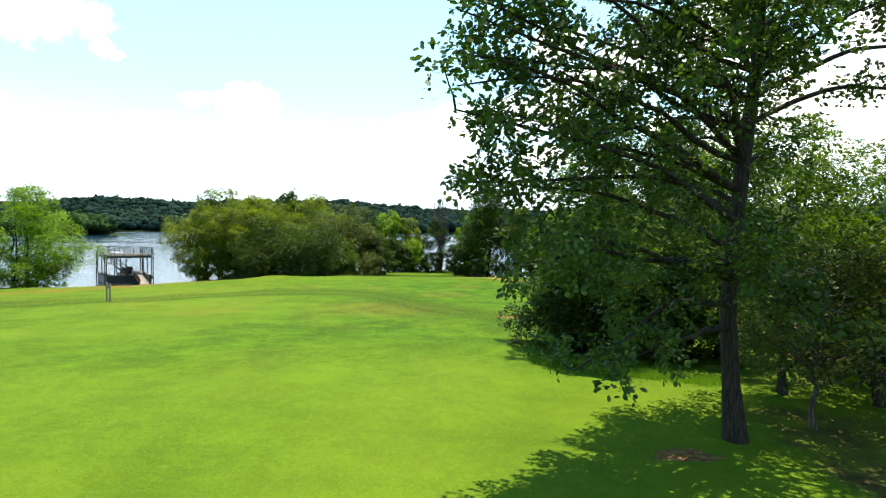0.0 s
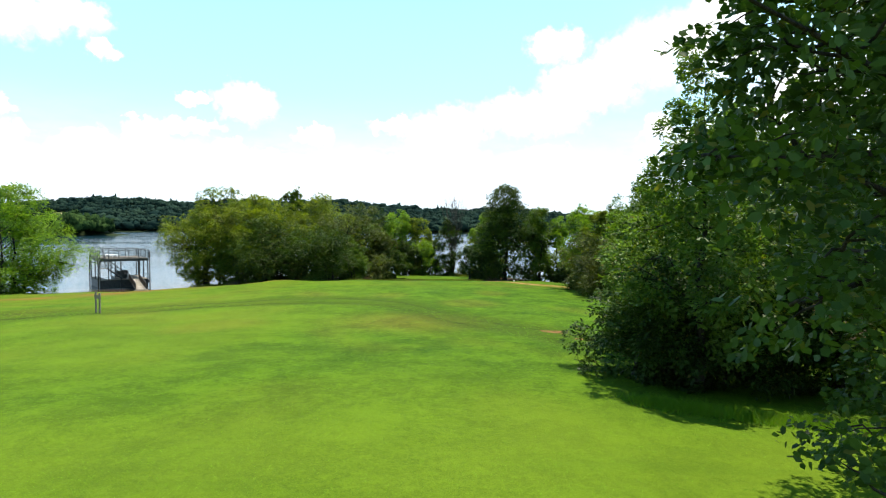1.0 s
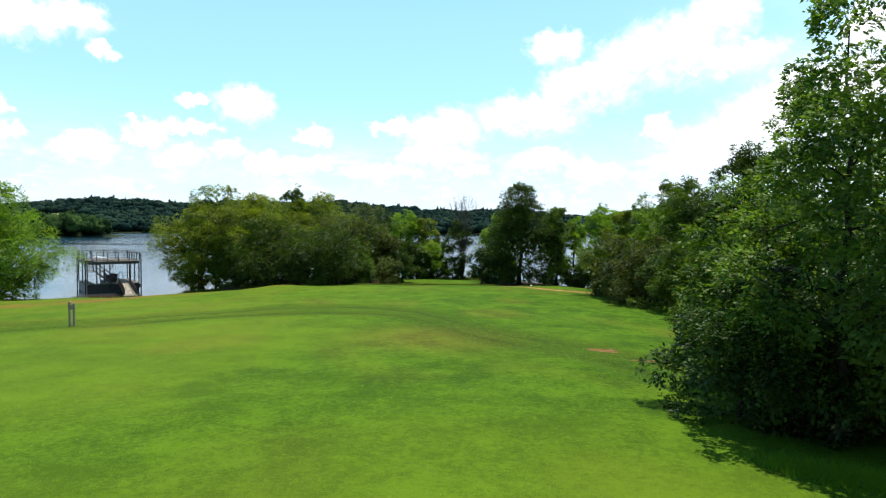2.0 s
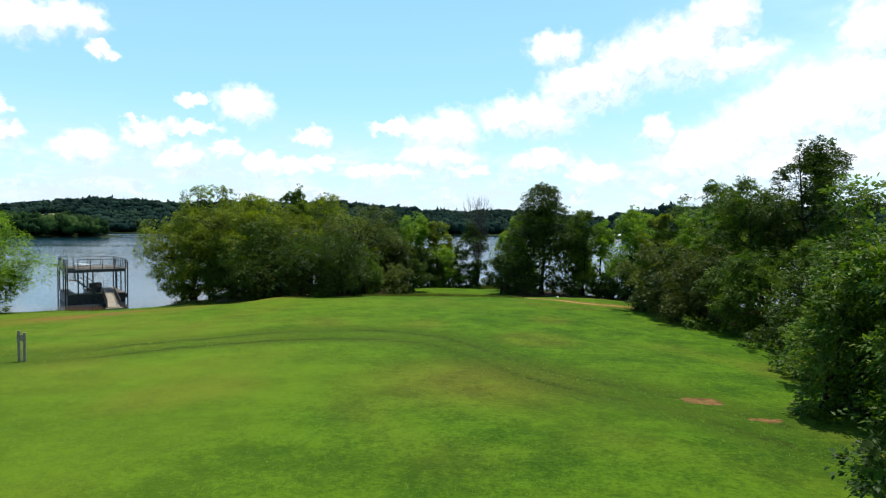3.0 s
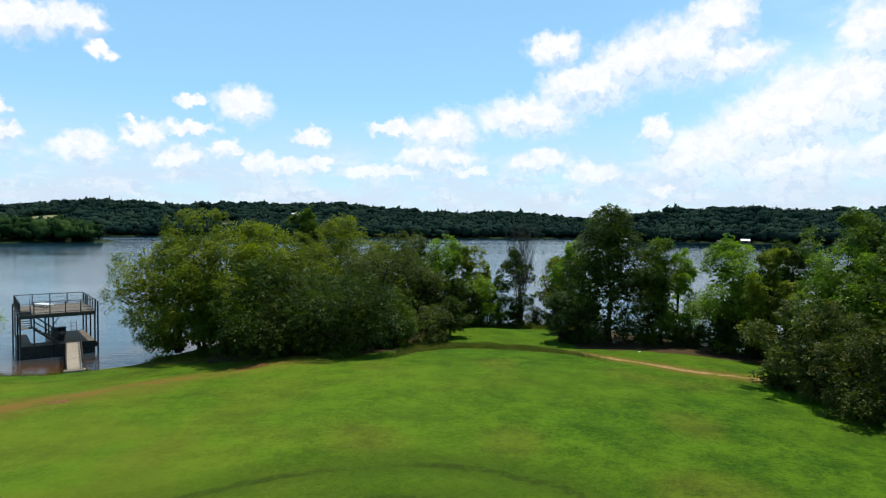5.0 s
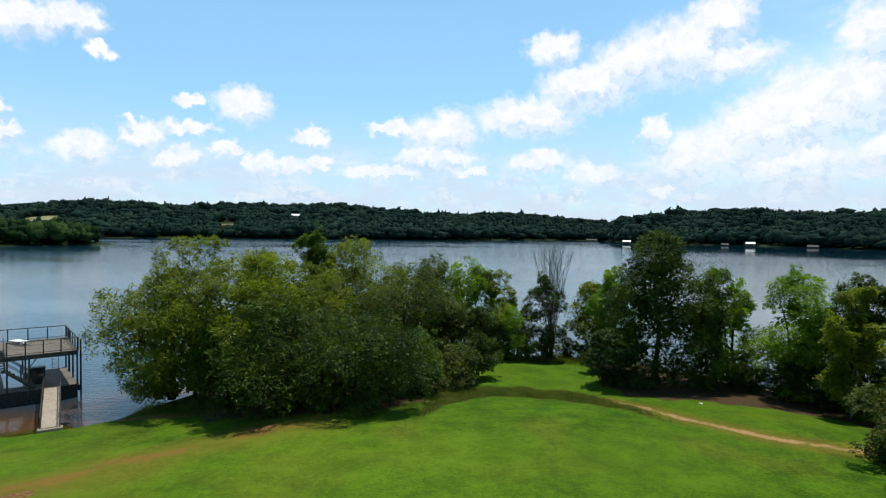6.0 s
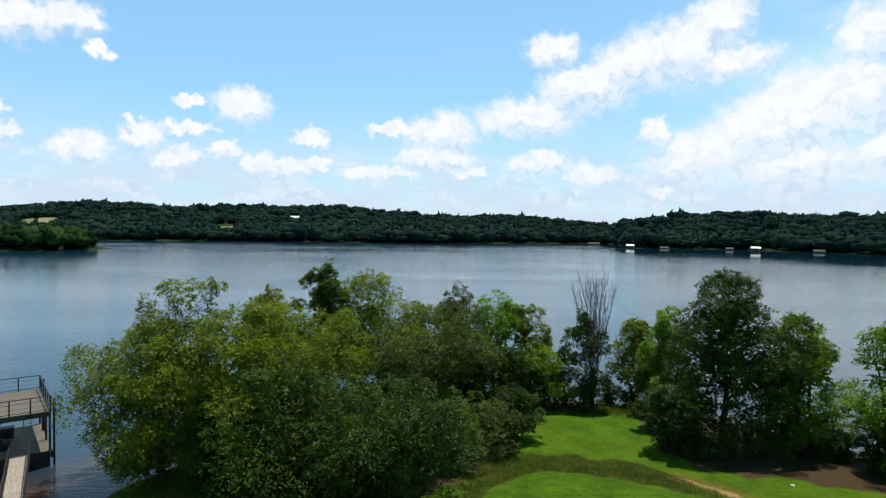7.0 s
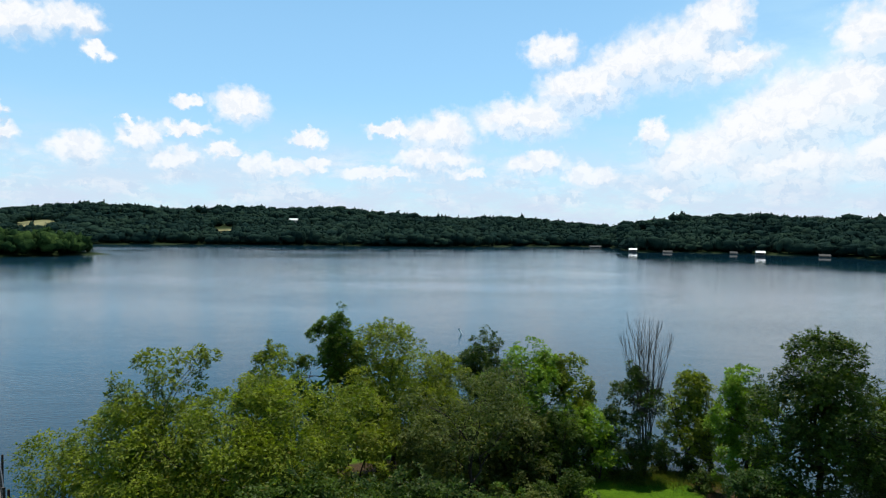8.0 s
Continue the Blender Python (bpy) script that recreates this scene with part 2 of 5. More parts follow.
def ground_material():
    mat, n = material("mown_lawn")
    at = n.add("ShaderNodeTexCoord").outputs["Object"]
    broad = n.noise(0.09, 4, 0.55, at)
    patch = n.noise(0.55, 4, 0.6, at)
    clump = n.noise(3.2, 5, 0.65, at)
    blade = n.noise(34.0, 5, 0.75, at)
    tuft = n.noise(9.0, 4, 0.7, at)
    stripe = n.noise(0.7, 2, 0.5, n.vmath("MULTIPLY", at, (0.25, 1.4, 1.0)))
    tone = n.math("ADD", n.math("MULTIPLY", patch, 0.3), n.math("ADD", n.math("MULTIPLY", clump, 0.2), n.math("ADD", n.math("MULTIPLY", tuft, 0.28), n.math("MULTIPLY", blade, 0.22))))
    green = n.mix(n.span(tone, 0.415, 0.585), (0.02, 0.058, 0.003, 1), (0.072, 0.142, 0.006, 1))
    green = n.mix(n.span(broad, 0.42, 0.66, 0.0, 0.4), green, (0.078, 0.122, 0.007, 1))
    # brightness put into the turf colour along the west side and near end
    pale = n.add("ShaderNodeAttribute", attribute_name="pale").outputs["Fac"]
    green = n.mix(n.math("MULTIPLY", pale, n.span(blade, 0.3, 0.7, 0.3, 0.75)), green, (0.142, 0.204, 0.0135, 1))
    green = n.mix(n.span(stripe, 0.52, 0.7, 0.0, 0.13), green, (0.029, 0.08, 0.004, 1))
    dry = n.math("MULTIPLY", n.add("ShaderNodeAttribute", attribute_name="dry").outputs["Fac"], n.span(clump, 0.2, 0.5))
    green = n.mix(dry, green, n.mix(blade, (0.11, 0.064, 0.012, 1), (0.22, 0.13, 0.032, 1)))
    # wheel tracks: pressed dark lines beside a faint worn band
    off = n.add("ShaderNodeAttribute", attribute_name="track").outputs["Fac"]
    off = n.math("ADD", off, n.math("MULTIPLY", n.math("SUBTRACT", clump, 0.5), 0.35))
    wheel = n.span(off, 0.48, 0.08)
    wheel = n.math("MULTIPLY", wheel, n.span(n.noise(0.16, 3, 0.5, at), 0.38, 0.62, 0.4, 0.9))
    worn = n.math("MULTIPLY", n.span(off, 2.1, 0.3), n.span(patch, 0.3, 0.62, 0.2, 0.55))
    green = n.mix(n.math("MAXIMUM", wheel, worn), green, n.mix(clump, (0.015, 0.032, 0.003, 1), (0.042, 0.06, 0.007, 1)))
    unmown = n.add("ShaderNodeAttribute", attribute_name="rough").outputs["Fac"]
    green = n.mix(unmown, green, n.mix(n.span(tone, 0.38, 0.6), (0.03, 0.05, 0.005, 1), (0.085, 0.095, 0.018, 1)))
    meadow = n.add("ShaderNodeAttribute", attribute_name="meadow").outputs["Fac"]
    soil = n.mix(n.span(n.noise(6, 5, 0.65, at), 0.35, 0.65), (0.1, 0.05, 0.019, 1), (0.21, 0.12, 0.048, 1))
    bare = n.add("ShaderNodeAttribute", attribute_name="bare").outputs["Fac"]
    bare = n.span(n.math("ADD", bare, n.math("MULTIPLY", n.math("SUBTRACT", clump, 0.5), 0.9)), 0.42, 0.62)
    trodden = n.add("ShaderNodeAttribute", attribute_name="trodden").outputs["Fac"]
    trodden = n.math("ADD", trodden, n.math("ADD", n.math("MULTIPLY", n.math("SUBTRACT", clump, 0.5), 0.5), n.math("MULTIPLY", n.math("SUBTRACT", patch, 0.5), 1.1)))
    bare = n.math("MAXIMUM", bare, n.span(trodden, 0.4, 0.12))
    path = n.add("ShaderNodeAttribute", attribute_name="path").outputs["Fac"]
    soil = n.mix(path, soil, n.mix(clump, (0.2, 0.115, 0.045, 1), (0.4, 0.26, 0.12, 1)))
    colour = n.mix(bare, green, soil)
    forest = n.add("ShaderNodeAttribute", attribute_name="litter_shade").outputs["Fac"]
    # brown leaf litter, its colour darkened for shade under the shore thicket
    litter = n.mix(clump, (0.026, 0.022, 0.011, 1), (0.085, 0.052, 0.026, 1))
    forest = n.span(n.math("ADD", forest, n.math("MULTIPLY", n.math("SUBTRACT", n.math("ADD", n.math("MULTIPLY", patch, 0.6), n.math("MULTIPLY", tuft, 0.4)), 0.5), 1.6)), 0.3, 0.7)
    colour = n.mix(forest, colour, litter)
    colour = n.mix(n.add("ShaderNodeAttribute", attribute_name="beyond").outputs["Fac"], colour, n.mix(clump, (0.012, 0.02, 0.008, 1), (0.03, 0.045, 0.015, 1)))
    colour = n.mix(meadow, colour, n.mix(patch, (0.2, 0.19, 0.09, 1), (0.33, 0.3, 0.16, 1)))
    wet = n.add("ShaderNodeAttribute", attribute_name="wet").outputs["Fac"]
    colour = n.mix(wet, colour, (0.055, 0.038, 0.02, 1))
    height = n.math("ADD", n.math("MULTIPLY", clump, 0.3), n.math("ADD", n.math("MULTIPLY", tuft, 0.4), n.math("MULTIPLY", blade, 0.3)))
    finish(n, colour, 0.9, 0, height, 1.0, 0.06, 0.05)
    return mat


def water_material():
    mat, n = material("lake_water")
    at = n.add("ShaderNodeTexCoord").outputs["Object"]
    ripple = n.noise(1.6, 4, 0.55, n.vmath("MULTIPLY", at, (0.8, 1.6, 1.0)))
    swell = n.noise(0.2, 3, 0.5, n.vmath("MULTIPLY", at, (0.6, 1.4, 1.0)))
    height = n.math("ADD", ripple, n.math("MULTIPLY", swell, 1.5))
    gust = n.noise(0.012, 4, 0.55, n.vmath("MULTIPLY", at, (0.5, 1.6, 1.0)))
    shallow = n.add("ShaderNodeAttribute", attribute_name="shallow").outputs["Fac"]
    colour = n.mix(shallow, (0.006, 0.033, 0.055, 1), (0.08, 0.037, 0.011, 1))
    wind = n.math("SUBTRACT", 1.0, n.math("MULTIPLY", n.add("ShaderNodeAttribute", attribute_name="lee").outputs["Fac"], 0.88))
    waves = n.math("MULTIPLY", n.span(gust, 0.35, 0.65, 0.32, 0.48), wind)
    normal = n.add("ShaderNodeBump", {"Height": height, "Strength": waves, "Distance": 0.06}).outputs[0]
    shader = n.add("ShaderNodeBsdfPrincipled", {"Base Color": colour, "Roughness": n.math("MULTIPLY", n.span(gust, 0.35, 0.65, 0.07, 0.14), wind), "IOR": 1.33,
                                               "Specular IOR Level": 0.38, "Normal": normal})
    n.add("ShaderNodeOutputMaterial", {"Surface": shader.outputs[0]})
    return mat


def canopy_material(name, dark, light):
    """Far tree crowns: leafy mottling, each crown its own tone."""
    mat, n = material(name)
    geo = n.add("ShaderNodeNewGeometry")
    each = geo.outputs["Random Per Island"]
    leafy = n.noise(0.22, 6, 0.72, geo.outputs["Position"])
    stand = n.noise(0.012, 4, 0.6, geo.outputs["Position"])
    fac = n.math("ADD", n.math("MULTIPLY", n.math("POWER", each, 2.0), 0.55), n.math("ADD", n.span(leafy, 0.35, 0.68, 0.0, 0.4), n.span(stand, 0.4, 0.65, -0.15, 0.3)), True)
    colour = n.mix(fac, (*dark, 1), (*light, 1))
    finish(n, colour, 0.9, 0, leafy, 1.0, 2.0, 0.02)
    return mat


LAWN = ground_material()
WATER = water_material()
# distance haze is mixed into the far crowns' base colour as blue
CANOPY_HAZED = canopy_material("far_canopy_hazed", (0.0075, 0.021, 0.0185), (0.024, 0.045, 0.029))
CANOPY_NEAR = canopy_material("island_canopy", (0.01, 0.028, 0.01), (0.055, 0.095, 0.024))
BLADE = leaf_material("grass_blade", (0.07, 0.15, 0.009), (0.15, 0.27, 0.018), 0.4, 0.6)
BLADE_TALL = leaf_material("tall_grass_blade", (0.045, 0.075, 0.01), (0.16, 0.165, 0.035), 0.35, 0.6)


# ---- building helpers ----
def mesh_object(name, verts, faces, mat, parent=None, label="", smooth=False):
    """A mesh from numpy arrays; faces is one array, or a list of arrays, of equal-sided faces."""
    blocks = faces if isinstance(faces, list) else [faces]
    verts = np.asarray(verts, dtype=np.float32)
    mesh = bpy.data.meshes.new(name)
    loops = np.concatenate([np.asarray(b, dtype=np.int32).ravel() for b in blocks])
    sizes = np.concatenate([np.full(len(b), np.asarray(b).shape[1], dtype=np.int32) for b in blocks])
    mesh.vertices.add(len(verts))
    mesh.vertices.foreach_set("co", verts.ravel())
    mesh.loops.add(len(loops))
    mesh.loops.foreach_set("vertex_index", loops)
    mesh.polygons.add(len(sizes))
    mesh.polygons.foreach_set("loop_start", np.concatenate(([0], np.cumsum(sizes)[:-1])).astype(np.int32))
    if smooth:
        mesh.polygons.foreach_set("use_smooth", np.ones(len(sizes), dtype=bool))
    mesh.update(calc_edges=True)
    mesh.materials.append(mat)
    ob = new(name, mesh)
    if parent is not None:
        ob.parent = parent
    if label:
        tagged(ob, label)
    return ob


def part(name, bm, mat, parent, label="", smooth=False):
    """One bmesh as one mesh object under a thing or a part."""
    mesh = bpy.data.meshes.new(name)
    bm.normal_update()
    bm.to_mesh(mesh)
    bm.free()
    mesh.materials.append(mat)
    for poly in mesh.polygons:
        poly.use_smooth = smooth
    ob = new(name, mesh)
    ob.parent = parent
    if label:
        tagged(ob, label)
    return ob


def box(bm, lo, hi, bevel=0.0):
    """An upright box between two corners."""
    made = bmesh.ops.create_cube(bm, size=1.0)["verts"]
    for v in made:
        v.co = Vector([lo[k] + (v.co[k] + 0.5) * (hi[k] - lo[k]) for k in range(3)])
    if bevel:
        edges = list({e for v in made for e in v.link_edges})
        bmesh.ops.bevel(bm, geom=edges, offset=bevel, segments=1, affect="EDGES")
    return bm


def bar(bm, a, b, r, sides=8):
    """A round bar from a to b."""
    a, b = Vector(a), Vector(b)
    m = Matrix.Translation((a + b) / 2) @ (b - a).to_track_quat("Z", "Y").to_matrix().to_4x4()
    bmesh.ops.create_cone(bm, cap_ends=True, segments=sides, radius1=r, radius2=r, depth=(b - a).length, matrix=m)
    return bm


def thing(name, at, turn=0.0, label="", category="", group="", kind=""):
    ob = new(name)
    ob.matrix_basis = pose(*at, 0, 0, turn)
    return tagged(ob, label, category, group, kind)


def smoothstep(v, lo, hi):
    t = np.clip((np.asarray(v, dtype=float) - lo) / (hi - lo), 0, 1)
    return t * t * (3 - 2 * t)


def wavy(x, y, scale, seed=0):
    """Cheap smooth noise from crossed waves, about -1 to 1."""
    rng = np.random.default_rng(seed)
    out = np.zeros_like(np.asarray(x, dtype=float))
    for k in range(7):
        a, p, f = rng.uniform(0, 2 * np.pi), rng.uniform(0, 2 * np.pi), rng.uniform(0.6, 1.9) / scale
        out = out + np.sin((np.cos(a) * x + np.sin(a) * y) * f * 2 * np.pi + p)
    return out / 3.2


# ---- the lie of the land ----
SHORE = np.array([(-900, 20), (-70, 50), (-50, 57.5), (-43, 60), (-36.5, 61.4), (-33, 61.9), (-30.4, 63.6), (-29, 64.8), (-28.2, 67.5), (-26.5, 71),
                  (-25.5, 78), (-21, 86), (-14, 90), (-8, 89), (-5, 84.5), (0, 83), (6, 83), (10, 80), (13.4, 76.5), (15.6, 74), (17.2, 71.8),
                  (20, 69), (24, 67), (32, 65), (60, 66), (900, 30)], dtype=float)


def shore_distance(x, y):
    """Metres inland of the near shore; negative over the lake."""
    x, y = np.asarray(x, dtype=float), np.asarray(y, dtype=float)
    best = np.full(x.shape, 1e9)
    for (ax, ay), (bx, by) in zip(SHORE[:-1], SHORE[1:]):
        ux, uy = bx - ax, by - ay
        t = np.clip(((x - ax) * ux + (y - ay) * uy) / (ux * ux + uy * uy), 0, 1)
        best = np.minimum(best, np.hypot(x - ax - t * ux, y - ay - t * uy))
    inside = np.zeros(x.shape, dtype=bool)
    ring = np.vstack([SHORE, [(900, -3000), (-900, -3000)]])
    for (ax, ay), (bx, by) in zip(ring, np.roll(ring, -1, axis=0)):
        cross = (ay > y) != (by > y)
        inside ^= cross & (x < ax + (y - ay) * (bx - ax) / (by - ay if by != ay else 1e-9))
    return np.where(inside, best, -best)


# the far side, by bearing from the head of the lawn: depth of the shore, of the ridge, and the ridge's height
FAR_EYE = (-13.5, 41.0)
BEARING = [-1.2, -0.74, -0.58, -0.43, -0.27, -0.155, -0.03, 0.015, 0.05, 0.08, 0.15, 0.25, 0.30, 0.315, 0.345, 0.4, 0.53, 0.58, 0.68, 0.74, 1.2]
FAR_SHORE = [520, 585, 592, 606, 629, 637, 625, 620, 635, 660, 715, 715, 690, 560, 525, 545, 530, 495, 465, 425, 330]
FAR_RIDGE = [1200, 1250, 1250, 1250, 1250, 1250, 1250, 1250, 1250, 1250, 1250, 1250, 1200, 950, 850, 850, 850, 850, 850, 850, 700]
RIDGE_TOP = [44, 39, 54, 45, 48, 50, 34, 37, 30, 35, 33, 23, 19, 18, 21, 28, 34, 31, 29, 34, 40]
ISLAND = (-268.0, 388.0, 50.0, 33.0)


def ground_height(x, y):
    x, y = np.asarray(x, dtype=float), np.asarray(y, dtype=float)
    inland = shore_distance(x, y)
    bank = np.interp(inland, [-30, -6, -1.5, 0, 1, 3, 8, 13, 20], [-4, -1.6, -0.45, 0.0, 0.34, 0.52, 0.98, 1.65, 3.5])
    terrace = np.interp(y, [50, 56, 62, 68, 76, 84], [2.7, 2.0, 1.6, 0.98, 0.85, 0.7])
    lawn = np.interp(y, [-60, 0, 12, 20, 30, 45, 55, 100], [3.2, 2.9, 2.7, 2.55, 2.25, 2.08, 2.0, 2.0])
    lawn = lawn - np.clip(0.05 * (x - 2), 0, 0.5) - np.clip(0.04 * (-x - 12), 0, 1.1) * smoothstep(y, 33, 46)
    near = np.minimum(np.minimum(bank, terrace), lawn)
    near = np.where(inland > 0.5, near + 0.035 * wavy(x, y, 9.0, 3) + 0.012 * wavy(x, y, 2.2, 4), near)
    depth = y - FAR_EYE[1]
    bearing = (x - FAR_EYE[0]) / np.maximum(depth, 1.0)
    shore, ridge, top = (np.interp(bearing, BEARING, row) for row in (FAR_SHORE, FAR_RIDGE, RIDGE_TOP))
    shore = shore + 7 * wavy(x, 0 * y, 90.0, 8)
    climb = np.clip((depth - shore) / (ridge - shore), -0.1, 1.0)
    hill = np.where(climb > 0, 1.0 + top * (0.25 * climb + 0.75 * smoothstep(climb, 0.0, 1.0)) + 4 * climb * wavy(x, y, 160.0, 5), climb * 60)
    hill = np.where(depth > ridge, np.maximum(hill - 0.03 * (depth - ridge), 4.0), hill)
    ix, iy, ia, ib = ISLAND
    out = np.hypot((x - ix) / ia, (y - iy) / ib) + 0.06 * wavy(x, y, 30.0, 6)
    isle = np.interp(out, [0, 0.5, 0.92, 1.0, 1.3], [6.5, 5.5, 2.4, 0.0, -4.0])
    far = np.maximum(np.maximum(hill, isle), -4.0)
    return np.where(y < 250, np.maximum(near, -4.0), far)


# open ground on the far hills: bearing and depth of its middle, half width, half depth
MEADOWS = [(-0.352, 800.0, 17.0, 85.0), (-0.665, 830.0, 34.0, 100.0), (-0.237, 930.0, 12.0, 60.0)]


def meadow_at(x, y):
    out = np.zeros_like(np.asarray(x, dtype=float))
    for u, d, wide, deep in MEADOWS:
        mx = FAR_EYE[0] + u * (np.asarray(y) - FAR_EYE[1])
        away = np.hypot((x - mx) / wide, (np.asarray(y) - FAR_EYE[1] - d) / deep)
        out = np.maximum(out, smoothstep(-away, -1.15, -0.85))
    return out


def height_at(x, y):
    return float(ground_height(np.array([x]), np.array([y]))[0])


RUTS = [np.array(row, dtype=float) for row in (
    [(-30, 31), (-19.8, 36.2), (-17.6, 38.3), (-15.2, 39.9), (-13.2, 41.3), (-10.9, 42.3), (-8, 42.8), (-5.9, 42.4), (-3.6, 41.2), (-2.2, 38.9), (-0.8, 35.8), (0.6, 33.4), (2.3, 31.6), (3.9, 30.5), (6, 28)],
    [(-28, 29), (-18.4, 35.2), (-13.7, 38.4), (-11.4, 39.6), (-8.8, 40.2), (-6.3, 40), (-4.5, 39.2), (-3.3, 37.9), (-2.2, 35.6), (-0.8, 32.8), (1.2, 30.3), (3.2, 28.6), (5, 26)])]
DRY_STRIP = np.array([(-45, 43.5), (-28.5, 49.6), (-25.6, 52.2), (-22.4, 55.2), (-18.7, 58.3), (-16, 59.8)], dtype=float)
PATH_BARE = np.array([(1.2, 66.2), (2.0, 65.1), (2.8, 63.9), (3.9, 61.2), (5.8, 58.9), (7.5, 57.7), (9.0, 57.0), (13, 56.0)], dtype=float)
# where the mown lawn ends above the shore strip
LAWN_END = np.array([(-12, 57.5), (-9.8, 61.2), (-8.4, 64.5), (-6.6, 66.6), (-4.7, 67.0), (-1.4, 65.3), (1.4, 63.1), (2.9, 59.6), (4.8, 57.6), (9, 55.4)], dtype=float)


def rough_at(x, y):
    """The unmown strip between the lawn's end and the mown shore strip, 0 to 1."""
    past = y - np.interp(x, LAWN_END[:, 0], LAWN_END[:, 1]) + 0.25 * wavy(x, y, 3.0, 51)
    deep = np.interp(x, [-9, -5, 0, 3, 6], [69.6, 69.8, 69.0, 63.6, 59.6])
    return smoothstep(past, -0.15, 0.35) * smoothstep(deep - y + 0.3 * wavy(x, y, 2.5, 52), -0.3, 0.5) * smoothstep(x, -11, -9) * smoothstep(-x, -4.5, -0.5)


def line_distance(x, y, line):
    best = np.full(np.shape(x), 1e9)
    for (ax, ay), (bx, by) in zip(line[:-1], line[1:]):
        ux, uy = bx - ax, by - ay
        t = np.clip(((x - ax) * ux + (y - ay) * uy) / (ux * ux + uy * uy), 0, 1)
        best = np.minimum(best, np.hypot(x - ax - t * ux, y - ay - t * uy))
    return best


def spread(lo, hi, step, reach_lo, reach_hi, growth=1.22):
    """Coordinates evenly spaced in lo..hi and widening outwards to the reaches."""
    mid = list(np.arange(lo, hi + step / 2, step))
    for sign, end, store in ((1, reach_hi, mid), (-1, reach_lo, None)):
        gap, at, row = step, (mid[-1] if sign > 0 else mid[0]), []
        while sign * (end - at) > 0:
            gap = min(gap * growth, 36.0 if abs(at) < 1400 else 200.0)
            at += sign * gap
            row.append(at)
        mid = mid + row if sign > 0 else row[::-1] + mid
    return np.array(mid)


def add_attribute(mesh, name, values):
    mesh.attributes.new(name, "FLOAT", "POINT").data.foreach_set("value", np.asarray(values, dtype=np.float32).ravel())


def grid_mesh(name, xs, ys, zs, mat):
    gx, gy = np.meshgrid(xs, ys)
    w, h = len(xs), len(ys)
    i = (np.arange(h - 1)[:, None] * w + np.arange(w - 1)[None, :]).ravel()
    return mesh_object(name, np.stack([gx.ravel(), gy.ravel(), zs.ravel()], 1), np.stack([i, i + 1, i + w + 1, i + w], 1), mat, smooth=True)


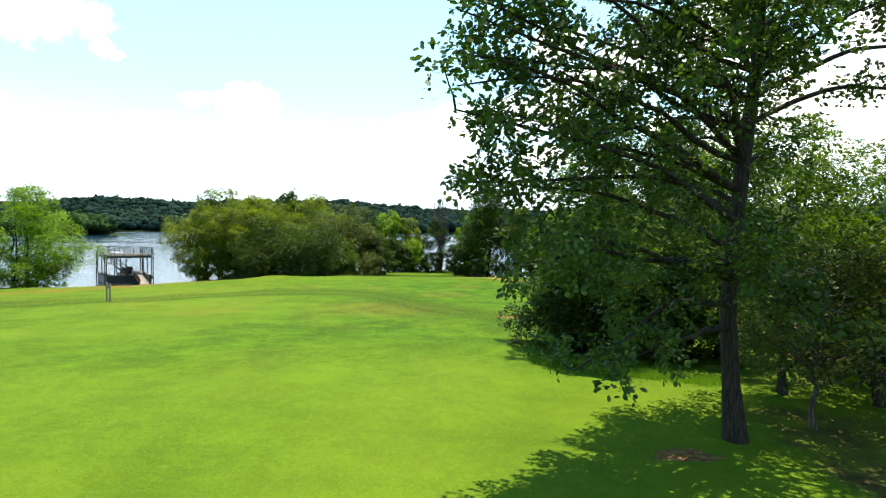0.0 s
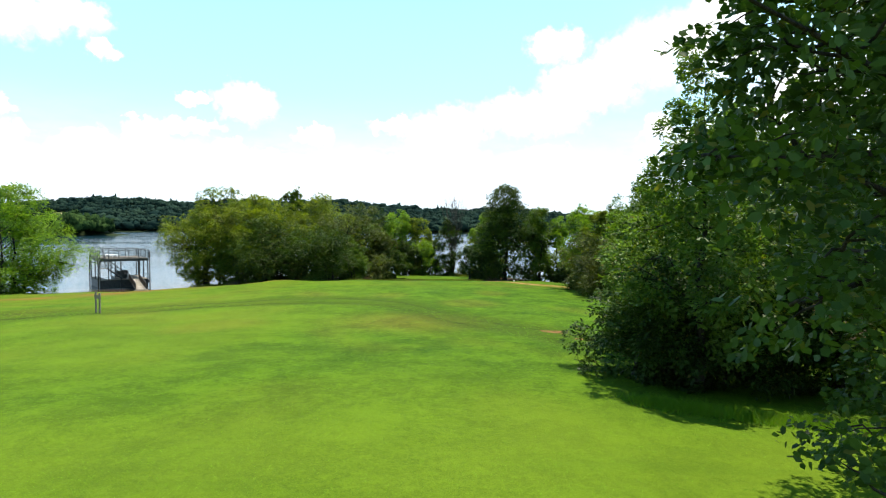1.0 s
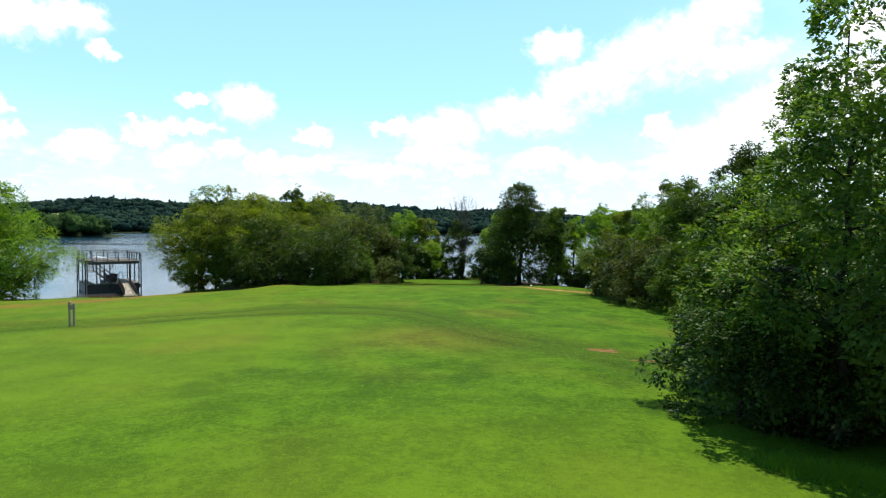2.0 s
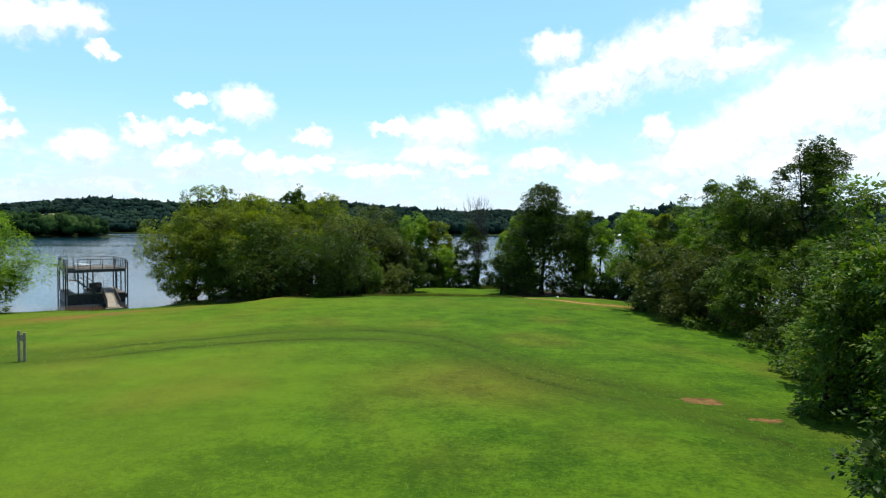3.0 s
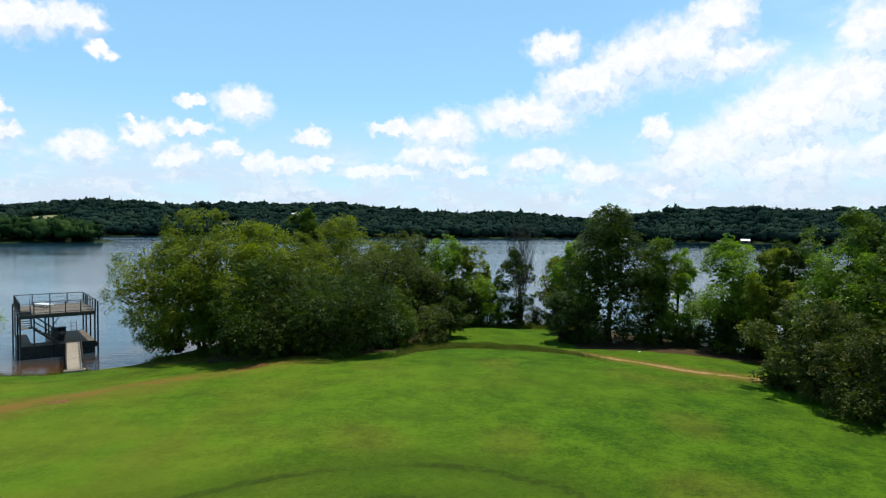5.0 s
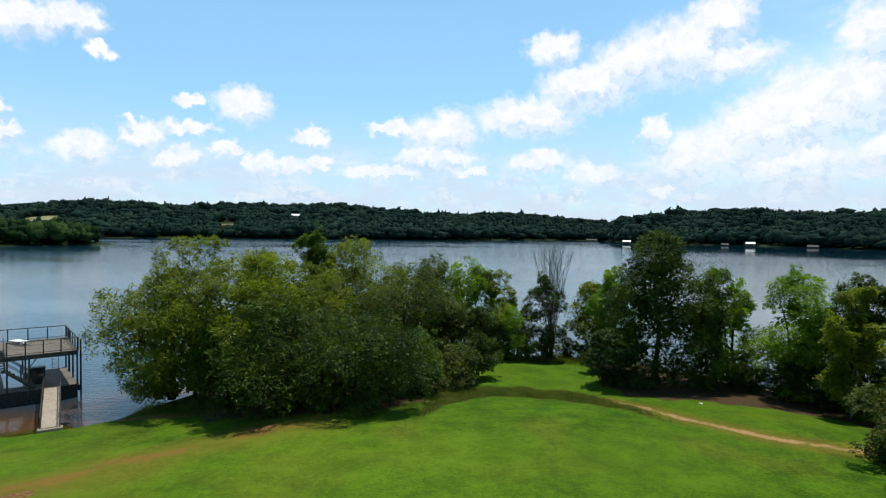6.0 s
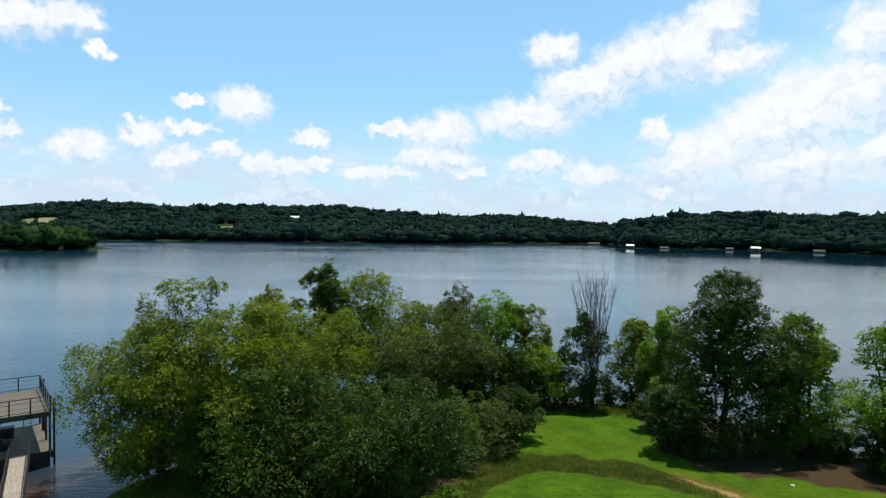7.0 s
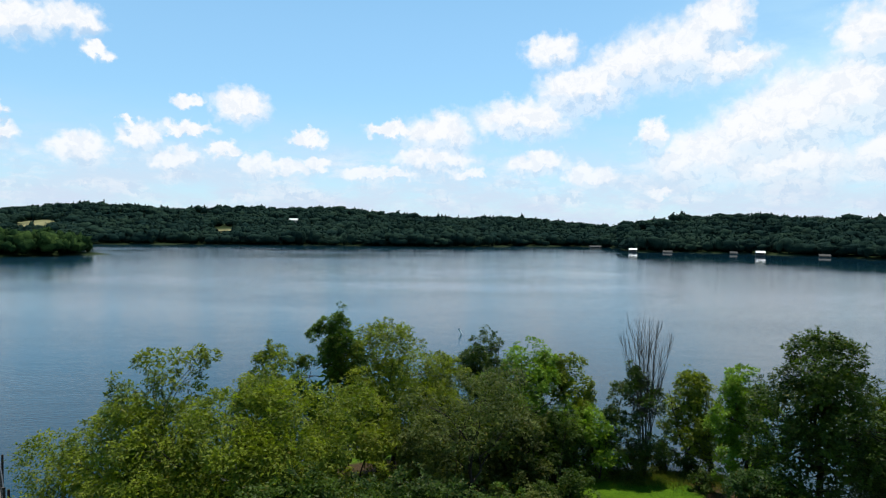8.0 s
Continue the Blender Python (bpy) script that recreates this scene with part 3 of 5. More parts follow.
def build_ground():
    xs, ys = spread(-38, 16, 0.36, -2600, 2600), spread(5, 90, 0.38, -700, 3200)
    gx, gy = np.meshgrid(xs, ys)
    z = ground_height(gx, gy)
    track = np.full(z.shape, 5.0)
    for row in RUTS:
        track = np.minimum(track, line_distance(gx, gy, row))
    z = z - 0.05 * smoothstep(-track, -1.4, -0.5)
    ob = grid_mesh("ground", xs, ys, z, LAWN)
    inland = shore_distance(gx, gy)
    strip = line_distance(gx, gy, DRY_STRIP) - 0.4 * wavy(gx, gy, 6.0, 12)
    dry = np.maximum(0.4 * smoothstep(-strip, -3.4, -0.8), smoothstep(-strip, -1.5, -0.3) * smoothstep(wavy(gx, gy, 4.0, 15), -1.5, 0.4))
    dry = np.maximum(dry, 0.2 * smoothstep(wavy(gx, gy, 11.0, 21), 0.2, 1.3) * (gy < 62) * smoothstep(gy, 10, 30))
    dry = np.maximum(dry, 0.12 * smoothstep(-gx, 6, 16) * smoothstep(gy, 26, 34) * smoothstep(wavy(gx, gy, 5.0, 22), -0.6, 0.5))
    dry = np.maximum(dry, 0.32 * smoothstep(-np.hypot((gx + 2.5) / 4.5, (gy - 32.0) / 4.0), -1.3, -0.2))
    dry = np.maximum(dry, 0.55 * smoothstep(-line_distance(gx, gy, PATH_BARE), -1.7, -0.4))
    trodden = line_distance(gx, gy, PATH_BARE)
    bare = np.zeros_like(z)
    for px, py, rx, ry in ((4.5, 30.3, 0.9, 0.45), (5.6, 28.6, 0.6, 0.3), (-24.6, 64.2, 2.2, 0.6), (-27.0, 64.0, 2.0, 0.5), (13.5, 71.5, 3.0, 1.6), (8, 72.5, 5.0, 1.6), (5.7, 9.3, 0.9, 0.4), (-18.6, 59.6, 1.2, 0.5), (-25.4, 51.5, 0.9, 0.35)):
        bare = np.maximum(bare, 0.95 * smoothstep(-np.hypot((gx - px) / rx, (gy - py) / ry), -1.25, -0.45))
    bare = np.maximum(bare, smoothstep(-inland, -0.6, -0.1) * (gy < 250))
    litter_shade = smoothstep(gy, 110, 200) + (gy < 250) * np.maximum(smoothstep(gx, 13.0, 15.5), smoothstep(-inland, -3.0, -0.5) * (gx > -26) * 0.6)
    litter_shade = np.maximum(litter_shade, smoothstep(gx, 7.5, 9.5) * smoothstep(gy, 14.5, 16.5) * (gy < 27) * 0.35)
    # litter colour in place of shade on the grass below the near trees
    litter_shade = np.maximum(litter_shade, smoothstep(gx, 6.8, 8.5) * smoothstep(-gy, -14.5, -12.5) * 0.5)
    litter_shade = np.maximum(litter_shade, smoothstep(-np.hypot((gx + 17) / 8.5, (gy - 72) / 10.5), -1.15, -0.9))
    litter_shade = np.maximum(litter_shade, 0.95 * (gy < 100) * smoothstep(gx + 0.3 * wavy(gx, gy, 3.0, 61), 2.2, 3.6) * smoothstep(gy - np.interp(gx, [2, 6, 10, 14], [67.5, 66.6, 64.6, 62.5]) + 0.6 * wavy(gx, gy, 4.0, 62), -0.8, 0.8))
    for name, values in (("beyond", gy > 250), ("rough", rough_at(gx, gy)), ("meadow", meadow_at(gx, gy)), ("track", track), ("trodden", np.minimum(trodden, 5.0)), ("dry", dry), ("bare", bare), ("pale", np.maximum(0.6 * smoothstep(-gx, 1, 13) * (gy < 58), 0.95 * smoothstep(-gy, -26, -9)) * (0.75 + 0.25 * wavy(gx, gy, 9.0, 33))), ("path", smoothstep(-trodden, -1.2, -0.8)), ("litter_shade", np.clip(litter_shade, 0, 1)), ("wet", smoothstep(-z, -0.28, -0.02) * (gy < 250))):
        add_attribute(ob.data, name, values)
    tagged(ob, "mown green lawn sloping down to the lake shore", "ground", kind="structure")


def build_water():
    xs, ys = spread(-56, 36, 1.2, -2600, 2600), spread(46, 98, 1.2, 30, 1100)
    gx, gy = np.meshgrid(xs, ys)
    ob = grid_mesh("water", xs, ys, np.zeros_like(gx), WATER)
    out = -shore_distance(gx, gy)
    add_attribute(ob.data, "shallow", (1 - smoothstep(out, 0.5, 8.5)) * (gy < 250) * (0.2 + 0.8 * smoothstep(-gx, 22, 28)))
    # lee of the far shore, by bearing
    depth = gy - FAR_EYE[1]
    bearing = (gx - FAR_EYE[0]) / np.maximum(depth, 1.0)
    off = np.interp(bearing, BEARING, FAR_SHORE) - depth
    wide = np.interp(bearing, [-1, 0.1, 0.28, 0.36, 1], [50, 60, 110, 200, 230])
    add_attribute(ob.data, "lee", smoothstep(-off / wide, -1.15, -0.45))
    tagged(ob, "calm blue-grey lake water rippled by light wind", "water", kind="structure")


build_ground()
build_water()


# ---- far woods ----
def leafy_ball(seed, count, fine=1):
    """A far crown: a lumpy core within a skin of leafy sprays."""
    rng = np.random.default_rng(seed)
    shift = Vector(rng.uniform(-9, 9, 3))
    bm = bmesh.new()
    bmesh.ops.create_icosphere(bm, subdivisions=fine, radius=0.82)
    for v in bm.verts:
        v.co *= 1.0 + 0.75 * noise.noise(v.co * 1.9 + shift) + 0.5 * noise.noise(v.co * 4.3 + shift)
    bm.verts.ensure_lookup_table()
    core = np.array([v.co[:] for v in bm.verts])
    inner = np.array([[v.index for v in f.verts] for f in bm.faces])
    bm.free()
    # sprays gather on a few boughs
    bough = rng.normal(0, 1, (11, 3))
    bough *= (rng.uniform(0.55, 0.95, 11) / np.linalg.norm(bough, axis=1))[:, None]
    mid = bough[rng.integers(11, size=count)] * 0.93 + rng.normal(0, 0.13, (count, 3))
    wide = min(1.0 / np.sqrt(count), 0.14)
    a, b = rng.normal(0, wide, (count, 3)), rng.normal(0, wide, (count, 3))
    verts = np.stack([mid + a, mid + b, mid - a * 0.7 - b * 0.5], 1).reshape(-1, 3)
    sprays = len(core) + np.arange(count * 3).reshape(-1, 3)
    return np.concatenate([core, verts]), np.concatenate([inner, sprays])


def woods(name, spots, radius, tall, mat, label, sprays=62, fine=1):
    """Many crowns, one object: spots are (x, y); tall is the crown's top over the ground."""
    kinds = [leafy_ball(k, sprays, fine) for k in range(9)]
    rng = np.random.default_rng(5)
    verts, faces, base = [], [], 0
    zs = ground_height(spots[:, 0], spots[:, 1])
    lofty = 1 + 0.22 * wavy(spots[:, 0], spots[:, 1], 70.0, 31)
    for (x, y), z, up in zip(spots, zs, lofty):
        v, f = kinds[rng.integers(9)]
        r, h = radius * rng.uniform(0.4, 1.5), tall * rng.uniform(0.6, 1.25) * up
        a = rng.uniform(0, 6.283)
        turn = np.array([[np.cos(a), -np.sin(a), 0], [np.sin(a), np.cos(a), 0], [0, 0, 1]])
        verts.append((v @ turn) * (r, r, h * 0.47) + (x, y, z + h * 0.45))
        faces.append(f + base)
        base += len(v)
    ob = mesh_object(name, np.concatenate(verts), np.concatenate(faces), mat)
    return tagged(ob, label, "forest", kind="stuff")


def build_woods():
    rng = np.random.default_rng(9)
    spots = []
    for step, lo, hi in ((7.6, 0, 70), (10.5, 70, 330), (13.0, 330, 760)):
        for depth in np.arange(380, 1420, step):
            across = np.arange(-0.92, 0.92, step / depth)
            u = across + rng.uniform(-0.9, 0.9, across.shape) * step / depth
            d = depth + rng.uniform(-0.9, 0.9, across.shape) * step
            shore, ridge = np.interp(u, BEARING, FAR_SHORE), np.interp(u, BEARING, FAR_RIDGE)
            keep = (d - shore > lo) & (d - shore <= hi) & (d < ridge + 60)
            # the face of the hill that looks away needs no trees
            spots.append(np.stack([FAR_EYE[0] + u[keep] * d[keep], FAR_EYE[1] + d[keep]], 1))
    spots = np.concatenate(spots)
    z = ground_height(spots[:, 0], spots[:, 1])
    clear = (meadow_at(spots[:, 0], spots[:, 1]) < 0.3) & (z > 0.2)
    woods("far_woods", spots[clear], 8.0, 13.0, CANOPY_HAZED, "dark green wooded hills beyond the lake", 30)
    ix, iy, ia, ib = ISLAND
    isle = []
    for gx in np.arange(ix - ia, ix + ia, 4.6):
        for gy in np.arange(iy - ib, iy + ib, 4.6):
            x, y = gx + rng.uniform(-1.8, 1.8), gy + rng.uniform(-1.8, 1.8)
            if height_at(x, y) > 0.5:
                isle.append((x, y))
    woods("island_woods", np.array(isle), 4.0, 9.5, CANOPY_NEAR, "leafy green trees covering a small island", 230, 2)


build_woods()


# ---- trees ----
def tubes(lines, sides=6):
    """Tapered round stems: lines is a list of (points, radii). Returns vertices and faces."""
    verts, faces, base = [], [], 0
    ring = np.arange(sides) * 2 * np.pi / sides
    for pts, radii in lines:
        pts = np.asarray(pts, dtype=float)
        along = np.gradient(pts, axis=0)
        along /= np.linalg.norm(along, axis=1)[:, None] + 1e-9
        side = np.cross(along, (0.31, 0.95, 0.05))
        side /= np.linalg.norm(side, axis=1)[:, None] + 1e-9
        other = np.cross(along, side)
        for p, s, o, r in zip(pts, side, other, radii):
            verts.append(p + r * (np.cos(ring)[:, None] * s + np.sin(ring)[:, None] * o))
        for k in range(len(pts) - 1):
            a = base + k * sides + np.arange(sides)
            b = base + k * sides + (np.arange(sides) + 1) % sides
            faces.append(np.stack([a, b, b + sides, a + sides], 1))
        base += len(pts) * sides
    return np.concatenate(verts), np.concatenate(faces)


def wander(rng, a, b, steps, sag=0.0, loose=0.06):
    """A crooked line from a to b."""
    a, b = np.asarray(a, dtype=float), np.asarray(b, dtype=float)
    t = np.linspace(0, 1, steps)[:, None]
    pts = a + (b - a) * t
    span = np.linalg.norm(b - a)
    jog = rng.normal(0, loose * span, (steps, 3)) * np.sin(np.pi * t)
    pts = pts + jog
    pts[:, 2] += sag * span * np.sin(np.pi * t[:, 0])
    return pts


LEAF_PLAIN = np.array([(0, 0, 0), (0.27, 0.42, 0.05), (0, 1, -0.08), (-0.27, 0.42, 0.05)])
LEAF_BIT = np.array([(-0.26, 0.1, 0), (0.26, 0.0, 0.05), (0.02, 1, -0.06)])
LEAF_LOBED = np.array([(0, 0, 0), (0.3, 0.42, 0.05), (0.16, 0.86, 0.0), (-0.2, 0.92, -0.04), (-0.3, 0.45, 0.04)])


def leaves(rng, centres, size, shape, droop=0.25):
    """Leaf blades at the given places, each turned its own way. Returns vertices and faces."""
    count = len(centres)
    tip = rng.normal(0, 1, (count, 3))
    tip[:, 2] = tip[:, 2] * 0.55 - droop
    tip /= np.linalg.norm(tip, axis=1)[:, None]
    up = rng.normal(0, 0.55, (count, 3)) + (0, 0, 1)
    side = np.cross(tip, up)
    side /= np.linalg.norm(side, axis=1)[:, None] + 1e-9
    face = np.cross(side, tip)
    long = size * rng.uniform(0.65, 1.3, count)
    s = shape
    verts = centres[:, None, :] + long[:, None, None] * (s[None, :, 0, None] * side[:, None, :] + s[None, :, 1, None] * tip[:, None, :] + s[None, :, 2, None] * face[:, None, :])
    k = len(s)
    faces = (np.arange(count) * k)[:, None] + np.arange(k)[None, :]
    return verts.reshape(-1, 3), faces


def unit(v):
    return v / (np.linalg.norm(v, axis=-1, keepdims=True) + 1e-9)


def sprays(rng, spots, axis, face, length, size, shape, per, wide=0.45, loose=0.32):
    """Twig ends: a flat fan of leaves about an axis at each spot, the blades of one fan lying much alike. Returns vertices and faces."""
    n = len(spots)
    axis = unit(axis)
    side = unit(np.cross(axis, face))
    face = np.cross(side, axis)
    t = rng.uniform(0, 1, (n, per))
    hand = rng.choice((-1.0, 1.0), (n, per))
    off = hand * rng.uniform(0.1, 1.0, (n, per)) * wide * np.sin(np.pi * (0.18 + 0.72 * t))
    at = spots[:, None, :] + length[:, None, None] * (t[..., None] * axis[:, None, :] + off[..., None] * side[:, None, :] + rng.normal(0, 0.09, (n, per, 1)) * face[:, None, :])
    at[..., 2] -= 0.22 * length[:, None] * t ** 2
    tip = unit(axis[:, None, :] * 0.8 + side[:, None, :] * (hand * 0.75)[..., None] + rng.normal(0, loose, (n, per, 3)))
    up = face[:, None, :] + rng.normal(0, loose, (n, per, 3))
    across = unit(np.cross(tip, up))
    over = np.cross(across, tip)
    long = size * rng.uniform(0.65, 1.3, (n, per))
    v = at[..., None, :] + long[..., None, None] * (shape[:, 0, None] * across[..., None, :] + shape[:, 1, None] * tip[..., None, :] + shape[:, 2, None] * over[..., None, :])
    k = len(shape)
    return v.reshape(-1, 3), (np.arange(n * per) * k)[:, None] + np.arange(k)[None, :]


def clump_sprays(rng, centres, radii, count, size, shape, droop, per=9):
    """Fans of leaves on the outer and upper skins of the leafy clumps, reaching away from the trunk."""
    n = max(count // per, 1)
    weight = radii ** 1.8
    pick = rng.choice(len(centres), n, p=weight / weight.sum())
    outward = centres * (1, 1, 0)
    outward = unit(outward)[pick]
    way = unit(rng.normal(0, 1, (n, 3)) + 0.45 * outward + (0, 0, 0.3))
    r = radii[pick]
    spot = centres[pick] + way * (r * rng.uniform(0.35, 1.0, n) ** 0.6)[:, None] * (1.1, 1.1, 0.8)
    axis = way * 0.7 + outward * 0.6 + rng.normal(0, 0.35, (n, 3)) - (0, 0, droop * 0.9)
    face = np.array((0, 0, 1.0)) + way * 0.55 + rng.normal(0, 0.3, (n, 3))
    length = np.clip(r * rng.uniform(0.35, 0.75, n), 1.6 * size, 5.0 * size)
    return sprays(rng, spot, axis, face, length, size, shape, per)


def profile(style, h):
    """How wide the crown is at the height h, 0 to 1."""
    h = np.clip(h, 0, 1)
    if style == "cone":
        return np.minimum(1.0, 2.2 * (h + 0.18)) * (1 - h) ** 0.66 + 0.03
    if style == "bush":
        return (np.sqrt(np.clip(1 - h ** 2.2, 0, 1)) * 0.92 + 0.08) * (0.5 + 0.5 * smoothstep(h, 0.0, 0.42))
    if style == "hedge":
        return (np.sqrt(np.clip(1 - h ** 2.2, 0, 1)) * 0.92 + 0.08) * (0.85 + 0.15 * smoothstep(h, 0.0, 0.3))
    if style == "oval":
        return np.sqrt(np.clip(1 - h ** 1.9, 0, 1)) * (0.72 + 0.28 * smoothstep(h, 0.0, 0.25)) * 0.97 + 0.05
    if style == "tall":
        return np.sin(np.pi * np.clip(0.16 + 0.8 * h, 0, 1)) ** 0.75
    return np.sqrt(np.clip(1 - (2 * h - 1) ** 2, 0, 1)) ** 0.8


def crown_clumps(rng, style, radius, low, high, count, uneven=0.3):
    """Centres of the boughs' leafy ends, with their radii, about the trunk's axis."""
    h = rng.uniform(0, 1, count) ** 0.85
    a = rng.uniform(0, 2 * np.pi, count)
    bulge = rng.normal(1.0, 0.09, count) + uneven * np.sin(a * 2 + h * 5 + rng.uniform(0, 6)) * 0.6 + uneven * np.sin(a * 3 - h * 8 + rng.uniform(0, 6)) * 0.5
    away = np.sqrt(rng.uniform(0.22, 1.0, count)) * radius * profile(style, h) * bulge
    z = low + h * (high - low)
    r = radius * rng.uniform(0.1, 0.24, count) * (0.3 + 0.7 * profile(style, h) if style == "cone" else 0.6 + 0.4 * profile(style, h))
    away = np.maximum(away - r * 0.6, 0)
    # leading shoots stand out of the outline
    lead = rng.uniform(0, 1, count) < (0.0 if style == "cone" else 0.16)
    z = np.where(lead, low + (z - low) * rng.uniform(1.02, 1.13, count), z)
    away = np.where(lead, away * rng.uniform(1.0, 1.1, count), away)
    r = np.where(lead, r * 0.55, r)
    centres = np.stack([np.cos(a) * away, np.sin(a) * away, z - r * 0.5], 1)
    # the crown parts into boughs with hollows between them
    shift = Vector(rng.uniform(-50, 50, 3))
    hollow = np.array([noise.noise(Vector(c * (1.0, 1.0, 1.5)) / (0.42 * radius) + shift) for c in centres])
    keep = hollow > (-0.16 if count > 110 else -0.28)
    centres, r = centres[keep], r[keep]
    # no clump stands off by itself
    gap = np.linalg.norm(centres[:, None] - centres[None], axis=2) - 0.8 * (r[:, None] + r[None])
    held = np.sort(gap, axis=1)[:, 2] < 1.0 * np.median(r)
    centres, r = centres[held], r[held]
    top = np.max(centres[:, 2] + 0.75 * r)
    centres[:, 2] = low + (centres[:, 2] - low) * (high - low) / (top - low)
    return centres, r


def fill_clumps(rng, centres, radii, count):
    """Leaf places in the clumps, thicker towards their skins and tops."""
    weight = radii ** 2
    pick = rng.choice(len(centres), count, p=weight / weight.sum())
    way = rng.normal(0, 1, (count, 3))
    way /= np.linalg.norm(way, axis=1)[:, None]
    out = rng.uniform(0.1, 1.0, count) ** 0.45
    spot = way * out[:, None] * radii[pick][:, None]
    spot[:, 2] *= (0.5 + 0.9 * rng.uniform(0, 1, len(centres)) ** 1.5)[pick]
    # each bough end is a spray drawn out away from the trunk
    out_way = np.stack([centres[:, 0], centres[:, 1], rng.normal(0.1, 0.45, len(centres)) * (0.4 + np.hypot(centres[:, 0], centres[:, 1]))], 1)
    out_way /= np.linalg.norm(out_way, axis=1)[:, None] + 1e-9
    axis = out_way[pick]
    spot = spot * 0.82 + axis * np.sum(spot * axis, 1)[:, None] * 0.75
    loose = rng.normal(0, 0.13, (count, 3)) * radii[pick][:, None]
    return centres[pick] + spot + loose


def tree(name, x, y, top, radius, style, mat, label, category="tree", group="", low=0.25, clumps=70, count=13000, size=0.2, trunk=0.16, stems=1,
         seed=1, shape=LEAF_PLAIN, bark=None, droop=0.25, uneven=0.38, limbs=20, sink=0.05, core=1.0):
    """A tapered trunk, or several, with limbs running to the leafy clumps of the crown. top is the height of the tip above the lake."""
    rng = np.random.default_rng(seed)
    clumps = int(clumps * 1.7)
    if shape is LEAF_PLAIN and y > 38:
        shape, count, size = LEAF_BIT, int(count * 2.5), size * 0.78
    z0 = max(height_at(x, y), -0.1) - sink
    tall = top - z0
    if y > 38:
        # airy enough for the light to reach into the crown
        count = min(count, int(1120 * radius * tall * (0.156 / size) ** 1.5))
    root = thing(name, (x, y, z0), 0, label, category, group)
    centres, radii = crown_clumps(rng, style, radius, low * tall, tall, clumps, uneven)
    lines = []
    feet = [np.array((0.0, 0.0, 0.0))] if stems == 1 else [np.array((rng.normal(0, 0.22 * radius), rng.normal(0, 0.22 * radius), 0)) for _ in range(stems)]
    spines = []
    for foot in feet:
        lean = rng.normal(0, 0.06 * tall, 2) * (1 if stems == 1 else 1.6)
        tip = foot + (lean[0], lean[1], tall * (0.9 if stems == 1 else 0.78))
        spine = wander(rng, foot, tip, 9, 0, 0.018)
        spines.append(spine)
        w = np.linspace(1, 0.12, 9) ** 1.1 * trunk
        w[0] *= 1.5
        lines.append((spine, w))
    order = np.argsort(-radii)[:limbs]
    for k in order:
        spine = spines[rng.integers(len(spines))]
        c = centres[k]
        level = np.clip((c[2] - 0.45 * np.hypot(c[0], c[1])) / tall, 0.12, 0.82)
        root_at = spine[int(round(level * 8 / 0.9)) if level < 0.85 else 7]
        length = np.linalg.norm(c - root_at)
        pts = wander(rng, root_at, c, 6, 0.08, 0.05)
        thick = trunk * (0.18 + 0.3 * min(1, length / radius)) * (1 - 0.55 * level)
        lines.append((pts, np.linspace(1, 0.15, 6) * thick))
        for _ in range(2):
            end = c + rng.normal(0, 0.6, 3) * radii[k]
            lines.append((wander(rng, pts[3], end, 4, 0.05, 0.07), np.linspace(0.45, 0.12, 4) * thick))
    v, f = tubes(lines, 5)
    mesh_object("trunk", v, f, bark or BARK, root, smooth=True)
    v, f = clump_sprays(rng, centres, radii, int(count * 0.92), size, shape, droop)
    v[:, 2] = np.maximum(v[:, 2], 0.06 + 0.1 * rng.uniform(0, 1, len(v)))
    # broad sprays deep in the crown keep its heart dark
    deep = fill_clumps(rng, centres * (0.66, 0.66, 0.8), radii * 0.8, int(count * (0.055 if y > 38 else 0.09) * core))
    deep[:, 2] = np.maximum(deep[:, 2], 0.15)
    dv, df = leaves(rng, deep, size * (2.6 if y > 38 else 1.9), LEAF_PLAIN, droop)
    mesh_object("crown", np.concatenate([v, dv]), [f, df + len(v)], mat, root)
    return root


SHORE_GROUP, HEDGE_GROUP = "trees along the lake shore", "trees edging the lawn"


